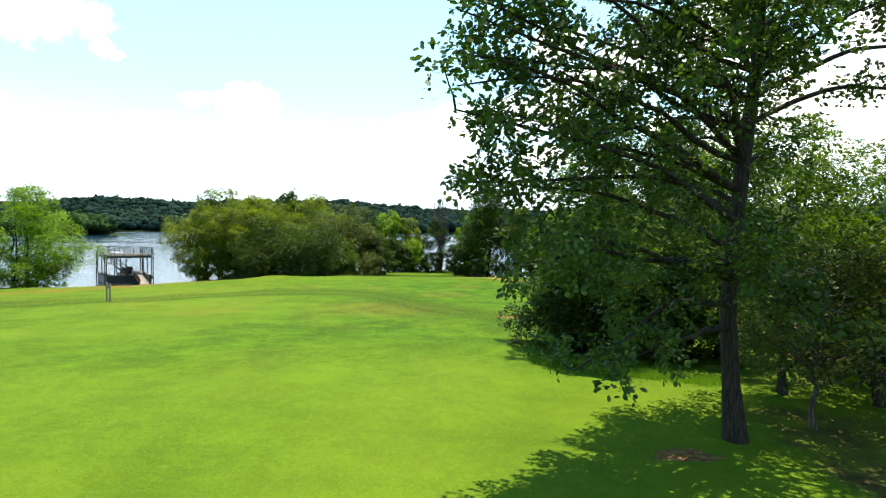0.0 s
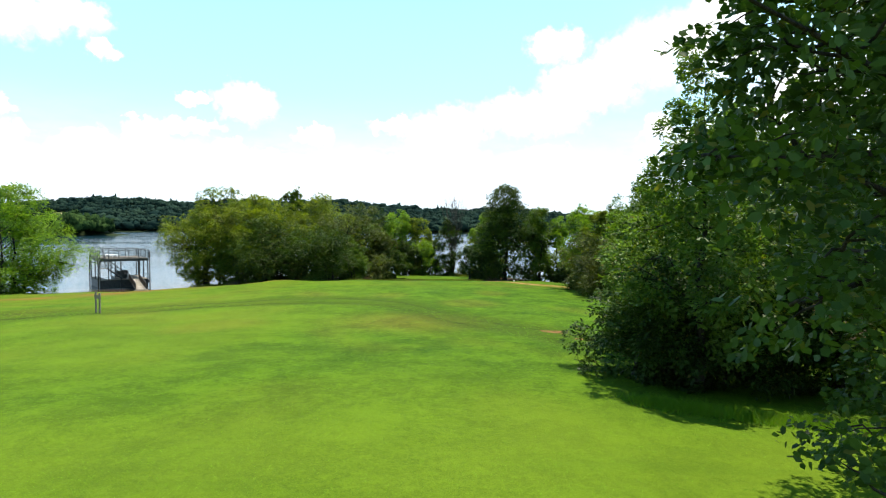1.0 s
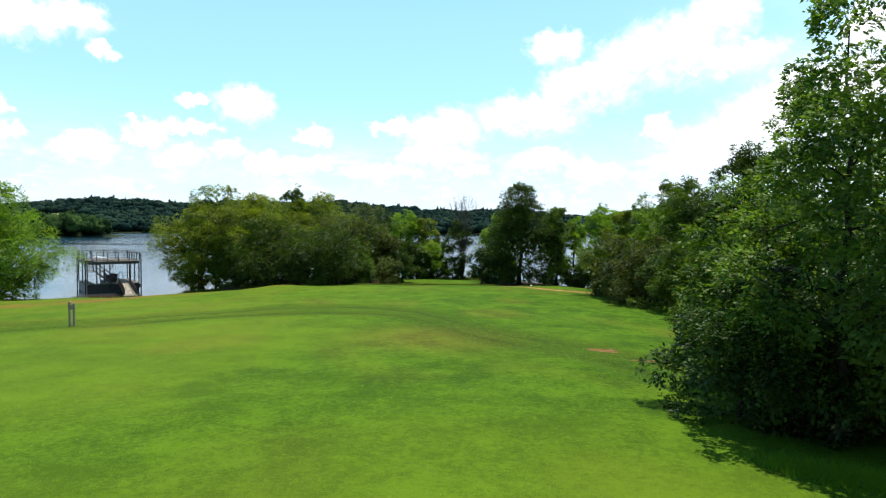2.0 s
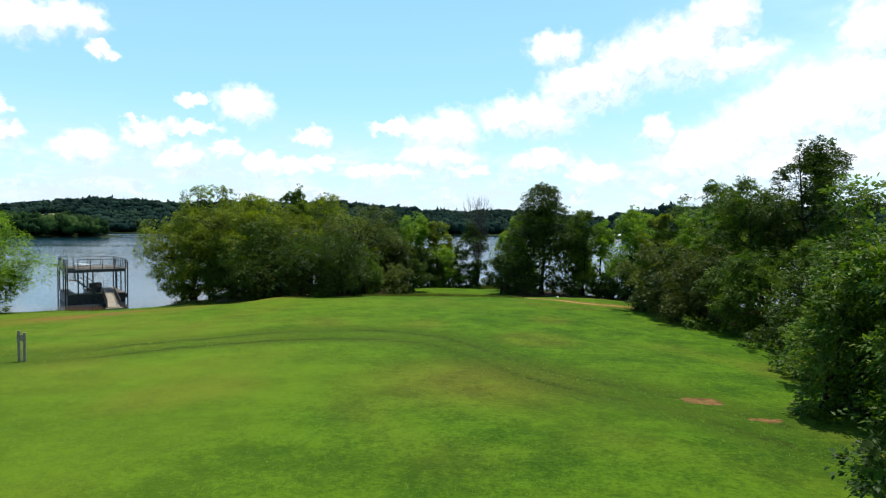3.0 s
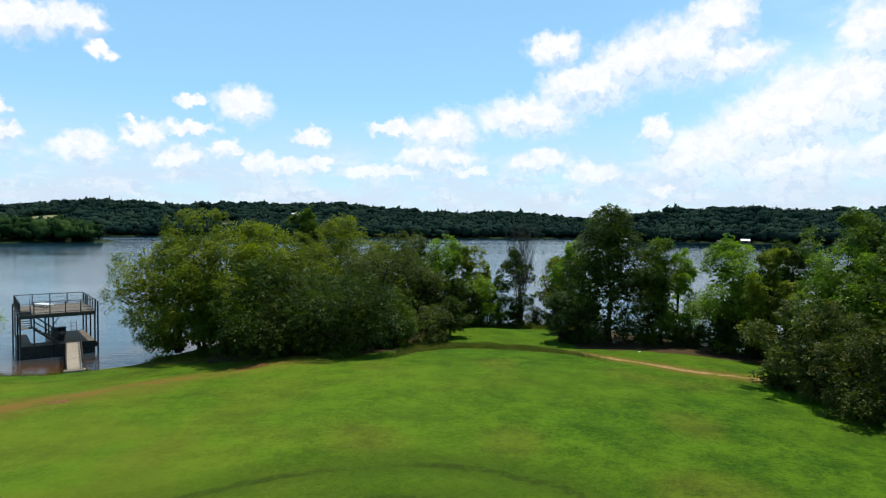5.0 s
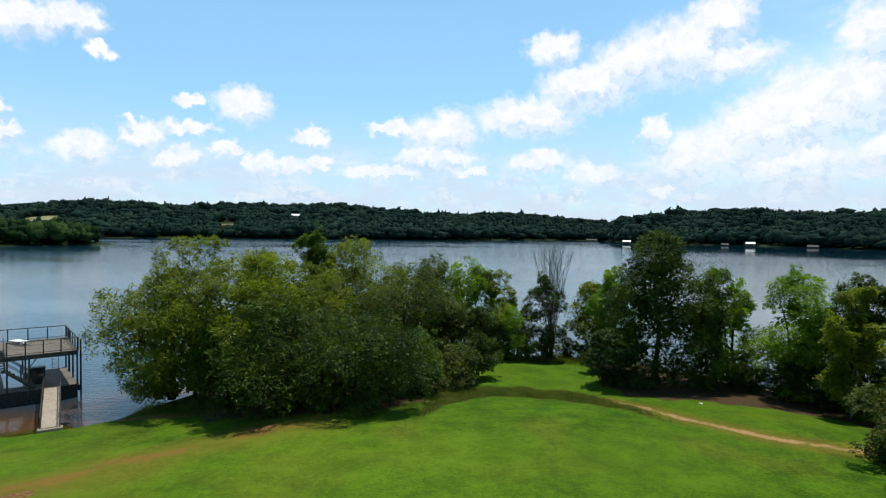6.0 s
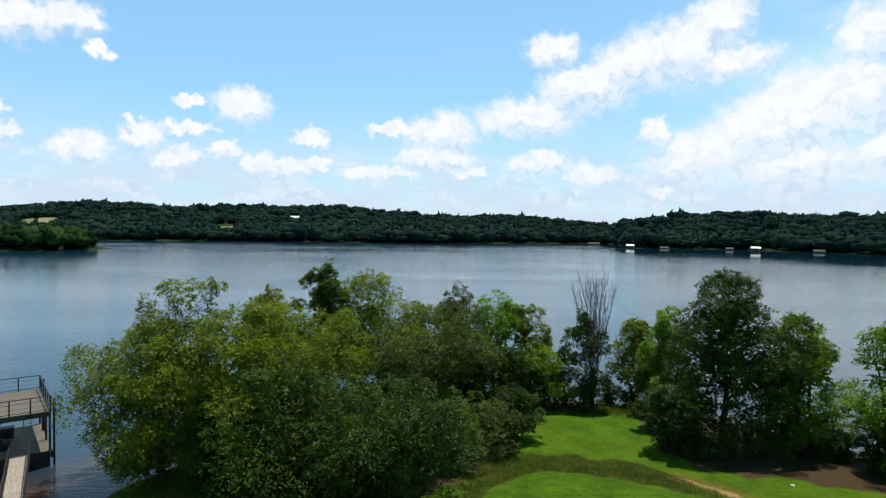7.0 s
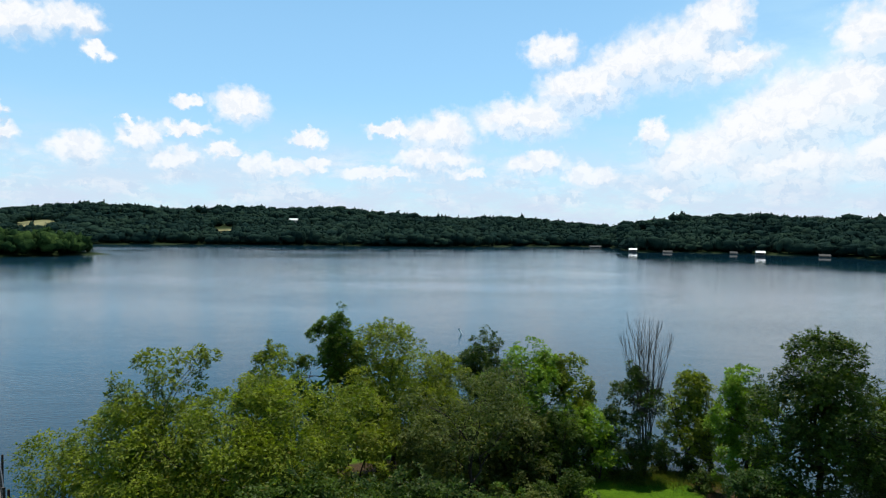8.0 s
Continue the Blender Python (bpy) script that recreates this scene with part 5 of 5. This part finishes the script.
def boards(parent, lo, hi, z, wide, seed, mat, thick=0.04):
    """A run of deck boards with open joints, each a part of the dock."""
    rng = random.Random(seed)
    at = lo[1]
    while at < hi[1] - 0.02:
        nxt = min(at + wide, hi[1])
        part("board", box(bmesh.new(), (lo[0] + rng.uniform(-0.02, 0.02), at, z - thick), (hi[0], nxt - 0.012, z + rng.uniform(-0.004, 0.004))), mat, parent)
        at = nxt


def boat_dock():
    """A two-storey dock: floating lower walkways round a slip, steel posts, a railed sun deck above, stairs up one side."""
    wide, deep, upper, lower = 4.9, 6.2, 3.26, 0.92
    dock = thing("boat_dock", (-34.2, 70.0, 0.0), 38.1, "two-storey dark steel boat dock with a railed upper deck", "dock")
    # upper deck with a notch for the stair
    boards(dock, (-wide + 0.9, 0), (0, 2.7), upper, 0.14, 1, WOOD_DECK)
    boards(dock, (-wide, 2.7), (0, deep), upper, 0.14, 2, WOOD_DECK)
    for y in (0.03, deep - 0.03):
        part("beam", box(bmesh.new(), (-wide, y - 0.05, upper - 0.3), (0, y + 0.05, upper - 0.045)), PAINT_DARK, dock)
    for x in (-wide + 0.05, -wide + 0.9, -0.05):
        part("beam", box(bmesh.new(), (x - 0.05, 0.08, upper - 0.28), (x + 0.05, deep - 0.08, upper - 0.045)), PAINT_DARK, dock)
    for k in range(1, 9):
        y = deep * k / 9
        part("joist", box(bmesh.new(), (-wide + 0.1, y - 0.03, upper - 0.2), (-0.1, y + 0.03, upper - 0.045)), PAINT_DARK, dock)
    rail_run(dock, (-wide + 0.9, 0.03), (0, 0.03), upper, 4)
    rail_run(dock, (-wide, deep - 0.03), (0, deep - 0.03), upper, 4)
    rail_run(dock, (-0.04, 0.03), (-0.04, deep - 0.03), upper, 5)
    rail_run(dock, (-wide + 0.04, 2.7), (-wide + 0.04, deep - 0.03), upper, 3)
    rail_run(dock, (-wide + 0.04, 0.03), (-wide + 0.04, 2.7), upper, 2)
    # posts from the floats to the deck
    for x, y in ((-wide + 0.05, 0.05), (-wide + 0.9, 0.05), (-2.8, 0.05), (-0.06, 0.05), (-wide + 0.05, 3.2), (-0.06, 2.2), (-0.06, 4.4), (-2.8, 3.4), (-wide + 0.05, deep - 0.05), (-2.8, deep - 0.05), (-0.06, deep - 0.05)):
        part("column", box(bmesh.new(), (x - 0.05, y - 0.05, lower), (x + 0.05, y + 0.05, upper - 0.3)), PAINT_DARK, dock)
    for x in (-2.8, -2.4):
        part("brace", bar(bmesh.new(), (x - (0.5 if x < -3 else 0), 0.05, upper - 0.32), (-2.8, 0.05, upper - 0.85), 0.03), PAINT_DARK, dock)
    # lower walkways and their floats
    for x0, y0, x1, y1, tint in ((-wide, 0, -2.85, 1.3, 3), (-2.85, 0, 0, deep, 4), (-wide, 1.4, -wide + 0.8, deep, 5)):
        # dark board colour here includes the shade under the upper deck
        boards(dock, (x0, y0), (x1, y1), lower, 0.14, tint, WOOD_DECK)
        part("float", box(bmesh.new(), (x0 + 0.04, y0 + 0.04, -0.25), (x1 - 0.04, y1 - 0.04, lower - 0.05), 0.04), FLOAT_BLACK, dock, "black dock float")
    # stair: a landing, then a second flight up through the notch
    tread_flight(dock, (-2.45, 0.6, lower), (-4.0, 0.6, 2.2), 0.8, 7, "x")
    boards(dock, (-wide + 0.05, 0.15), (-4.0, 1.05), 2.22, 0.14, 7, WOOD_DECK)
    tread_flight(dock, (-4.45, 1.1, 2.22), (-4.45, 2.7, upper), 0.75, 7, "y")
    # spud poles
    for x, y, z in ((-wide - 0.1, 0.1, 3.4), (0.16, 0.12, 4.0), (0.16, deep - 0.1, 3.9), (-wide - 0.1, deep - 0.1, 3.5)):
        part("pole", bar(bmesh.new(), (x, y, -1.8), (x, y, z), 0.06, 10), STEEL_DARK, dock, "rusty steel mooring pole")
    # ladder and cleat at the corner
    ladder = bmesh.new()
    for x in (-0.95, -0.55):
        bar(ladder, (x, deep + 0.05, 0.0), (x, deep + 0.05, 1.75), 0.022)
    for k in range(6):
        bar(ladder, (-0.95, deep + 0.05, 0.1 + 0.3 * k), (-0.55, deep + 0.05, 0.1 + 0.3 * k), 0.015)
    part("ladder", ladder, STEEL_DARK, dock)
    part("bumper", box(bmesh.new(), (0.02, 0.3, 0.35), (0.14, 0.75, 0.8), 0.04), FLOAT_BLACK, dock)
    return dock


def local(dock, x, y, z):
    return dock.matrix_basis @ Vector((x, y, z))


def gangway(dock):
    """A planked ramp with latticed side trusses from the bank to the dock."""
    a, b = Vector((0, 0, 0.0)), Vector((0, 8.0, 0.46))
    at = local(dock, -2.4, -8.05, 0.5)
    ramp = thing("gangway", at, 32.0, "long pale planked gangway with latticed metal sides", "gangway")
    rng = random.Random(6)
    for k in range(58):
        y = 8.0 * k / 58
        z = 0.46 * k / 58 + rng.uniform(-0.003, 0.003)
        part("plank", box(bmesh.new(), (-0.43 + rng.uniform(-0.015, 0.015), y, z - 0.03), (0.43, y + 0.128, z + 0.012)), WOOD_PALE, ramp)
    for side in (-1, 1):
        x = side * 0.48
        bm = bmesh.new()
        for z in (0.02, 0.62):
            bar(bm, a + Vector((x, 0, z)), b + Vector((x, 0, z)), 0.03)
        for k in range(17):
            f0, f1 = k / 17, (k + 1) / 17
            p, q = a.lerp(b, f0), a.lerp(b, f1)
            lo, hi = (0.02, 0.62) if k % 2 == 0 else (0.62, 0.02)
            bar(bm, p + Vector((x, 0, lo)), q + Vector((x, 0, hi)), 0.018, 6)
            bar(bm, p + Vector((x, 0, 0.02)), p + Vector((x, 0, 0.62)), 0.018, 6)
        part("truss", bm, STEEL_DARK, ramp, "rusty latticed side truss")
    part("footing", box(bmesh.new(), (-0.62, -0.2, -0.35), (0.62, 0.3, -0.035), 0.03), WOOD_POST, ramp)
    return ramp


def lounge(dock):
    """A folded white sun lounger lying on the deck."""
    ob = thing("sun_lounger", local(dock, -3.0, 4.6, 3.295), 62, "white plastic sun lounger folded flat on the deck", "lounger")
    bm = bmesh.new()
    for k in range(14):
        box(bm, (-0.28, -0.9 + k * 0.13, 0.2), (0.28, -0.9 + k * 0.13 + 0.105, 0.225))
    part("slats", bm, WHITE, ob)
    for x in (-0.3, 0.3):
        part("side_rail", box(bmesh.new(), (x - 0.025, -0.95, 0.16), (x + 0.025, 0.95, 0.23), 0.01), WHITE, ob)
        for y in (-0.7, 0.65):
            part("leg", box(bmesh.new(), (x - 0.025, y - 0.03, 0.0), (x + 0.025, y + 0.03, 0.17)), WHITE, ob)


def dock_box(dock):
    ob = thing("storage_box", local(dock, -2.1, 3.9, 0.926), 38.1, "dark lidded storage box on the lower walkway", "box")
    part("body", box(bmesh.new(), (-0.5, -0.3, 0), (0.5, 0.3, 0.62), 0.02), PAINT_DARK, ob)
    part("lid", box(bmesh.new(), (-0.53, -0.33, 0.625), (0.53, 0.33, 0.7), 0.02), PAINT_DARK, ob)


def covered_seat(dock):
    """A folded deck chair under a sagging dark cover at the stair's foot."""
    ob = thing("covered_chair", local(dock, -2.2, 1.6, 0.926), 20, "dark covered deck chair at the foot of the stair", "chair")
    bm = bmesh.new()
    bmesh.ops.create_icosphere(bm, subdivisions=3, radius=0.36)
    for v in bm.verts:
        v.co.z = max(v.co.z, -0.42) * 1.1 + 0.3
        v.co += v.co.normalized() * 0.12 * noise.noise(v.co * 3.0)
        if v.co.y > 0 and v.co.z > 0.35:
            v.co.z += 0.3
        v.co.z = max(v.co.z, 0.0)
    part("cover", bm, FLOAT_BLACK, ob, smooth=True)


dock = boat_dock()
gangway(dock)
lounge(dock)
dock_box(dock)
covered_seat(dock)


# ---- small things ----
def stake():
    """A double wooden stake with a small board, standing in the lawn."""
    x, y = -19.6, 34.6
    ob = thing("marker_stake", (x, y, height_at(x, y) - 0.03), 15, "short weathered wooden marker stake in the lawn", "post")
    for dx, top in ((-0.09, 1.16), (0.09, 1.08)):
        part("post", box(bmesh.new(), (dx - 0.045, -0.045, -0.2), (dx + 0.045, 0.045, top), 0.008), WOOD_POST, ob)
    part("plate", box(bmesh.new(), (-0.15, -0.062, 0.78), (0.15, -0.047, 1.0), 0.004), WOOD_POST, ob, "small wooden board")


def lake_marker():
    ob = thing("marker_pipe", (-9.3, 138.4, 0.0), 0, "white plastic marker pipe leaning out of the lake", "marker")
    part("pipe", bar(bmesh.new(), (0.45, 0, -0.7), (-0.35, 0, 0.85), 0.14, 10), WHITE, ob)
    part("cap", bar(bmesh.new(), (-0.35, 0, 0.85), (-0.38, 0, 0.91), 0.16, 10), PAINT_DARK, ob)


def boathouse(x, y, turn, w, d, h, label="white-roofed boathouse on the far shore", roof=None):
    ob = thing("boathouse", (x, y, 0), turn, label, "boathouse", "boathouses on the far shore")
    part("platform", box(bmesh.new(), (-w / 2 - 0.6, -d / 2 - 0.8, -0.4), (w / 2 + 0.6, d / 2, 0.5)), WEATHERED, ob)
    for px in (-w / 2 + 0.15, w / 2 - 0.15):
        for py in (-d / 2 + 0.15, d / 2 - 0.15):
            part("post", box(bmesh.new(), (px - 0.1, py - 0.1, 0.5), (px + 0.1, py + 0.1, h)), WALL_GREY, ob)
    part("wall", box(bmesh.new(), (-w / 2, d / 2 - 0.2, 0.5), (w / 2, d / 2 - 0.05, h)), PAINT_DARK, ob)
    bm = bmesh.new()
    spots = [(-w / 2 - 0.5, -d / 2 - 0.5, h), (w / 2 + 0.5, -d / 2 - 0.5, h), (w / 2 + 0.5, d / 2 + 0.5, h), (-w / 2 - 0.5, d / 2 + 0.5, h), (-w / 2 - 0.5, 0, h + 1.5), (w / 2 + 0.5, 0, h + 1.5)]
    vs = [bm.verts.new(p) for p in spots]
    for f in ((0, 1, 5, 4), (2, 3, 4, 5), (1, 2, 5), (3, 0, 4), (3, 2, 1, 0)):
        bm.faces.new([vs[i] for i in f])
    part("roof", bm, roof or ROOF_WHITE, ob, "metal gable roof")
    return ob


def far_house(x, y, turn):
    z = height_at(x, y)
    ob = thing("house", (x, y, z), turn, "pale house among the trees on the far hill", "house")
    part("wall", box(bmesh.new(), (-7, -4, -2), (7, 4, 5)), WALL_GREY, ob)
    for px in (-4.5, 0, 4.5):
        part("window", box(bmesh.new(), (px - 0.8, -4.1, 1.8), (px + 0.8, -3.95, 3.6)), PAINT_DARK, ob)
    bm = bmesh.new()
    vs = [bm.verts.new(p) for p in ((-7.6, -4.6, 5), (7.6, -4.6, 5), (7.6, 4.6, 5), (-7.6, 4.6, 5), (-7.6, 0, 8), (7.6, 0, 8))]
    for f in ((0, 1, 5, 4), (2, 3, 4, 5), (1, 2, 5), (3, 0, 4), (3, 2, 1, 0)):
        bm.faces.new([vs[i] for i in f])
    part("roof", bm, ROOF_WHITE, ob, "light roof")


stake()
lake_marker()
FAR_HOUSE = (FAR_EYE[0] - 0.237 * 955, FAR_EYE[1] + 955)
far_house(*FAR_HOUSE, 8)
boathouse(161.0, 571, -12, 6, 5, 2.2)
boathouse(244.0, 514, -20, 6, 5, 2.6)
boathouse(166, 716, 0, 12, 5, 1.0, "long low grey boathouse on the far shore", WEATHERED)
boathouse(287, 501, -25, 7, 4, 1.0, "low grey boathouse on the far shore", WEATHERED)
boathouse(190, 566, -15, 7, 3, 0.6, "low grey boathouse on the far shore", WEATHERED)
boathouse(240, 549, -18, 5, 3, 0.9, "low grey boathouse on the far shore", WEATHERED)


def jetty_slab():
    """A tilted weathered platform of planks stranded on the bank."""
    x, y = 15.0, 71.0
    ob = thing("plank_platform", (x, y, height_at(x, y) + 0.16), 24, "weathered plank platform stranded on the bank", "platform")
    for k in range(7):
        part("plank", box(bmesh.new(), (-1.0, -0.6 + k * 0.175, 0.0), (1.0, -0.6 + k * 0.175 + 0.155, 0.05), 0.006), WOOD_POST, ob)
    for px in (-0.8, 0.75):
        part("bearer", box(bmesh.new(), (px - 0.06, -0.62, -0.2), (px + 0.06, 0.62, -0.004)), WOOD_POST, ob)


def fallen_log():
    rng = np.random.default_rng(17)
    ob = thing("fallen_log", (17.6, 77.6, 0.05), 0, "dark fallen log lying in the shallows", "log")
    v, f = tubes([(wander(rng, (-1.6, 0.4, 0.25), (2.6, -0.3, 0.12), 9, 0.02, 0.02), np.linspace(0.17, 0.08, 9)), (wander(rng, (0.8, 0, 0.15), (1.9, 0.9, 0.5), 5), np.linspace(0.06, 0.02, 5))], 9)
    mesh_object("trunk", v, f, BARK, ob, smooth=True)


def brush_pile():
    rng = np.random.default_rng(23)
    x, y = -21.9, 62.4
    ob = thing("brush_pile", (x, y, height_at(x, y) - 0.04), 0, "pile of dead grey brushwood at the thicket's edge", "brushwood")
    lines = []
    for k in range(34):
        a = rng.uniform(0, 6.28)
        foot = np.array((rng.normal(0, 0.4), rng.normal(0, 0.35), rng.uniform(0, 0.25)))
        tip = foot + np.array((np.cos(a), np.sin(a), rng.uniform(0.1, 1.0))) * rng.uniform(0.35, 0.85)
        lines.append((wander(rng, foot, tip, 5, 0.08, 0.06), np.linspace(0.02, 0.005, 5)))
    v, f = tubes(lines, 5)
    mesh_object("twigs", v, f, BARK_LICHEN, ob)


def litter():
    x, y = 6.8, 64.9
    ob = thing("scrap_of_plastic", (x, y, height_at(x, y)), 30, "crumpled white plastic scrap on the grass", "litter")
    bm = bmesh.new()
    bmesh.ops.create_icosphere(bm, subdivisions=2, radius=0.1)
    for v in bm.verts:
        v.co *= 1 + 0.5 * noise.noise(v.co * 9)
        v.co.z = max(v.co.z * 0.6, -0.02) + 0.03
    part("film", bm, WHITE, ob)


jetty_slab()
fallen_log()
brush_pile()
litter()


# ---- grass ----
def blades(name, spots, tall, mat, label, seed, per=3, lean=0.5):
    """Tufts of grass, one object: a few bent blades at each spot."""
    rng = np.random.default_rng(seed)
    spots = np.repeat(spots, per, axis=0) + rng.normal(0, 0.03 + 0.12 * tall, (len(spots) * per, 2))
    z = ground_height(spots[:, 0], spots[:, 1]) - 0.02
    n = len(spots)
    a = rng.uniform(0, 2 * np.pi, n)
    h = tall * rng.uniform(0.5, 1.3, n)
    w = 0.012 + 0.035 * tall
    side = np.stack([np.cos(a), np.sin(a), np.zeros(n)], 1) * (w / 2)
    tip = np.stack([rng.normal(0, lean, n) * h, rng.normal(0, lean, n) * h, h], 1)
    foot = np.concatenate([spots, z[:, None]], 1)
    verts = np.stack([foot - side, foot + side, foot + tip], 1).reshape(-1, 3)
    ob = mesh_object(name, verts, np.arange(n * 3).reshape(-1, 3), mat)
    return tagged(ob, label, "grass", kind="stuff")


def grow_grass():
    rng = np.random.default_rng(40)
    n = 70000
    away = 5 + 34 * rng.uniform(0, 1, n) ** 1.25
    across = rng.uniform(-0.95, 0.95, n)
    x = -2.5 + across * (away + 3) * 0.9 - 0.28 * away
    y = away
    keep = (x < 9) & (x > -30)
    blades("lawn_grass", np.stack([x[keep], y[keep]], 1), 0.04, BLADE, "short mown bright green lawn grass", 41, 2, 1.6)
    spots = []
    # unmown strip below the lawn's edge
    rough = np.stack([rng.uniform(-10.5, 6.5, 40000), rng.uniform(57, 70, 40000)], 1)
    rough = rough[rough_at(rough[:, 0], rough[:, 1]) > rng.uniform(0.2, 1, 40000)]
    blades("rough_grass", rough, 0.2, BLADE_TALL, "unmown yellow-green grass below the lawn's edge", 43, 3, 0.6)
    # along the hedge
    for ax, ay, bx, by, wide, count in ((-28, 66.5, -22, 63.6, 0.4, 900), (-3, 81, 7, 79.6, 0.9, 3600), (-36, 61, -30.6, 63, 0.3, 500)):
        t = rng.uniform(0, 1, count)
        spots.append(np.stack([ax + (bx - ax) * t + rng.normal(0, wide, count), ay + (by - ay) * t + rng.normal(0, wide, count)], 1))
    t = rng.uniform(0, 1, 2600)
    edge = np.stack([4.4 + 5.0 * t, 17.3 - 1.6 * t], 1) + rng.normal(0, 0.28, (2600, 2))
    blades("edge_grass", edge, 0.2, BLADE, "uncut green grass along the foot of the hedge", 44, 3, 0.6)
    blades("tall_grass", np.concatenate(spots), 0.32, BLADE_TALL, "tall unmown yellow-green grass along the edges", 42, 3, 0.35)


grow_grass()
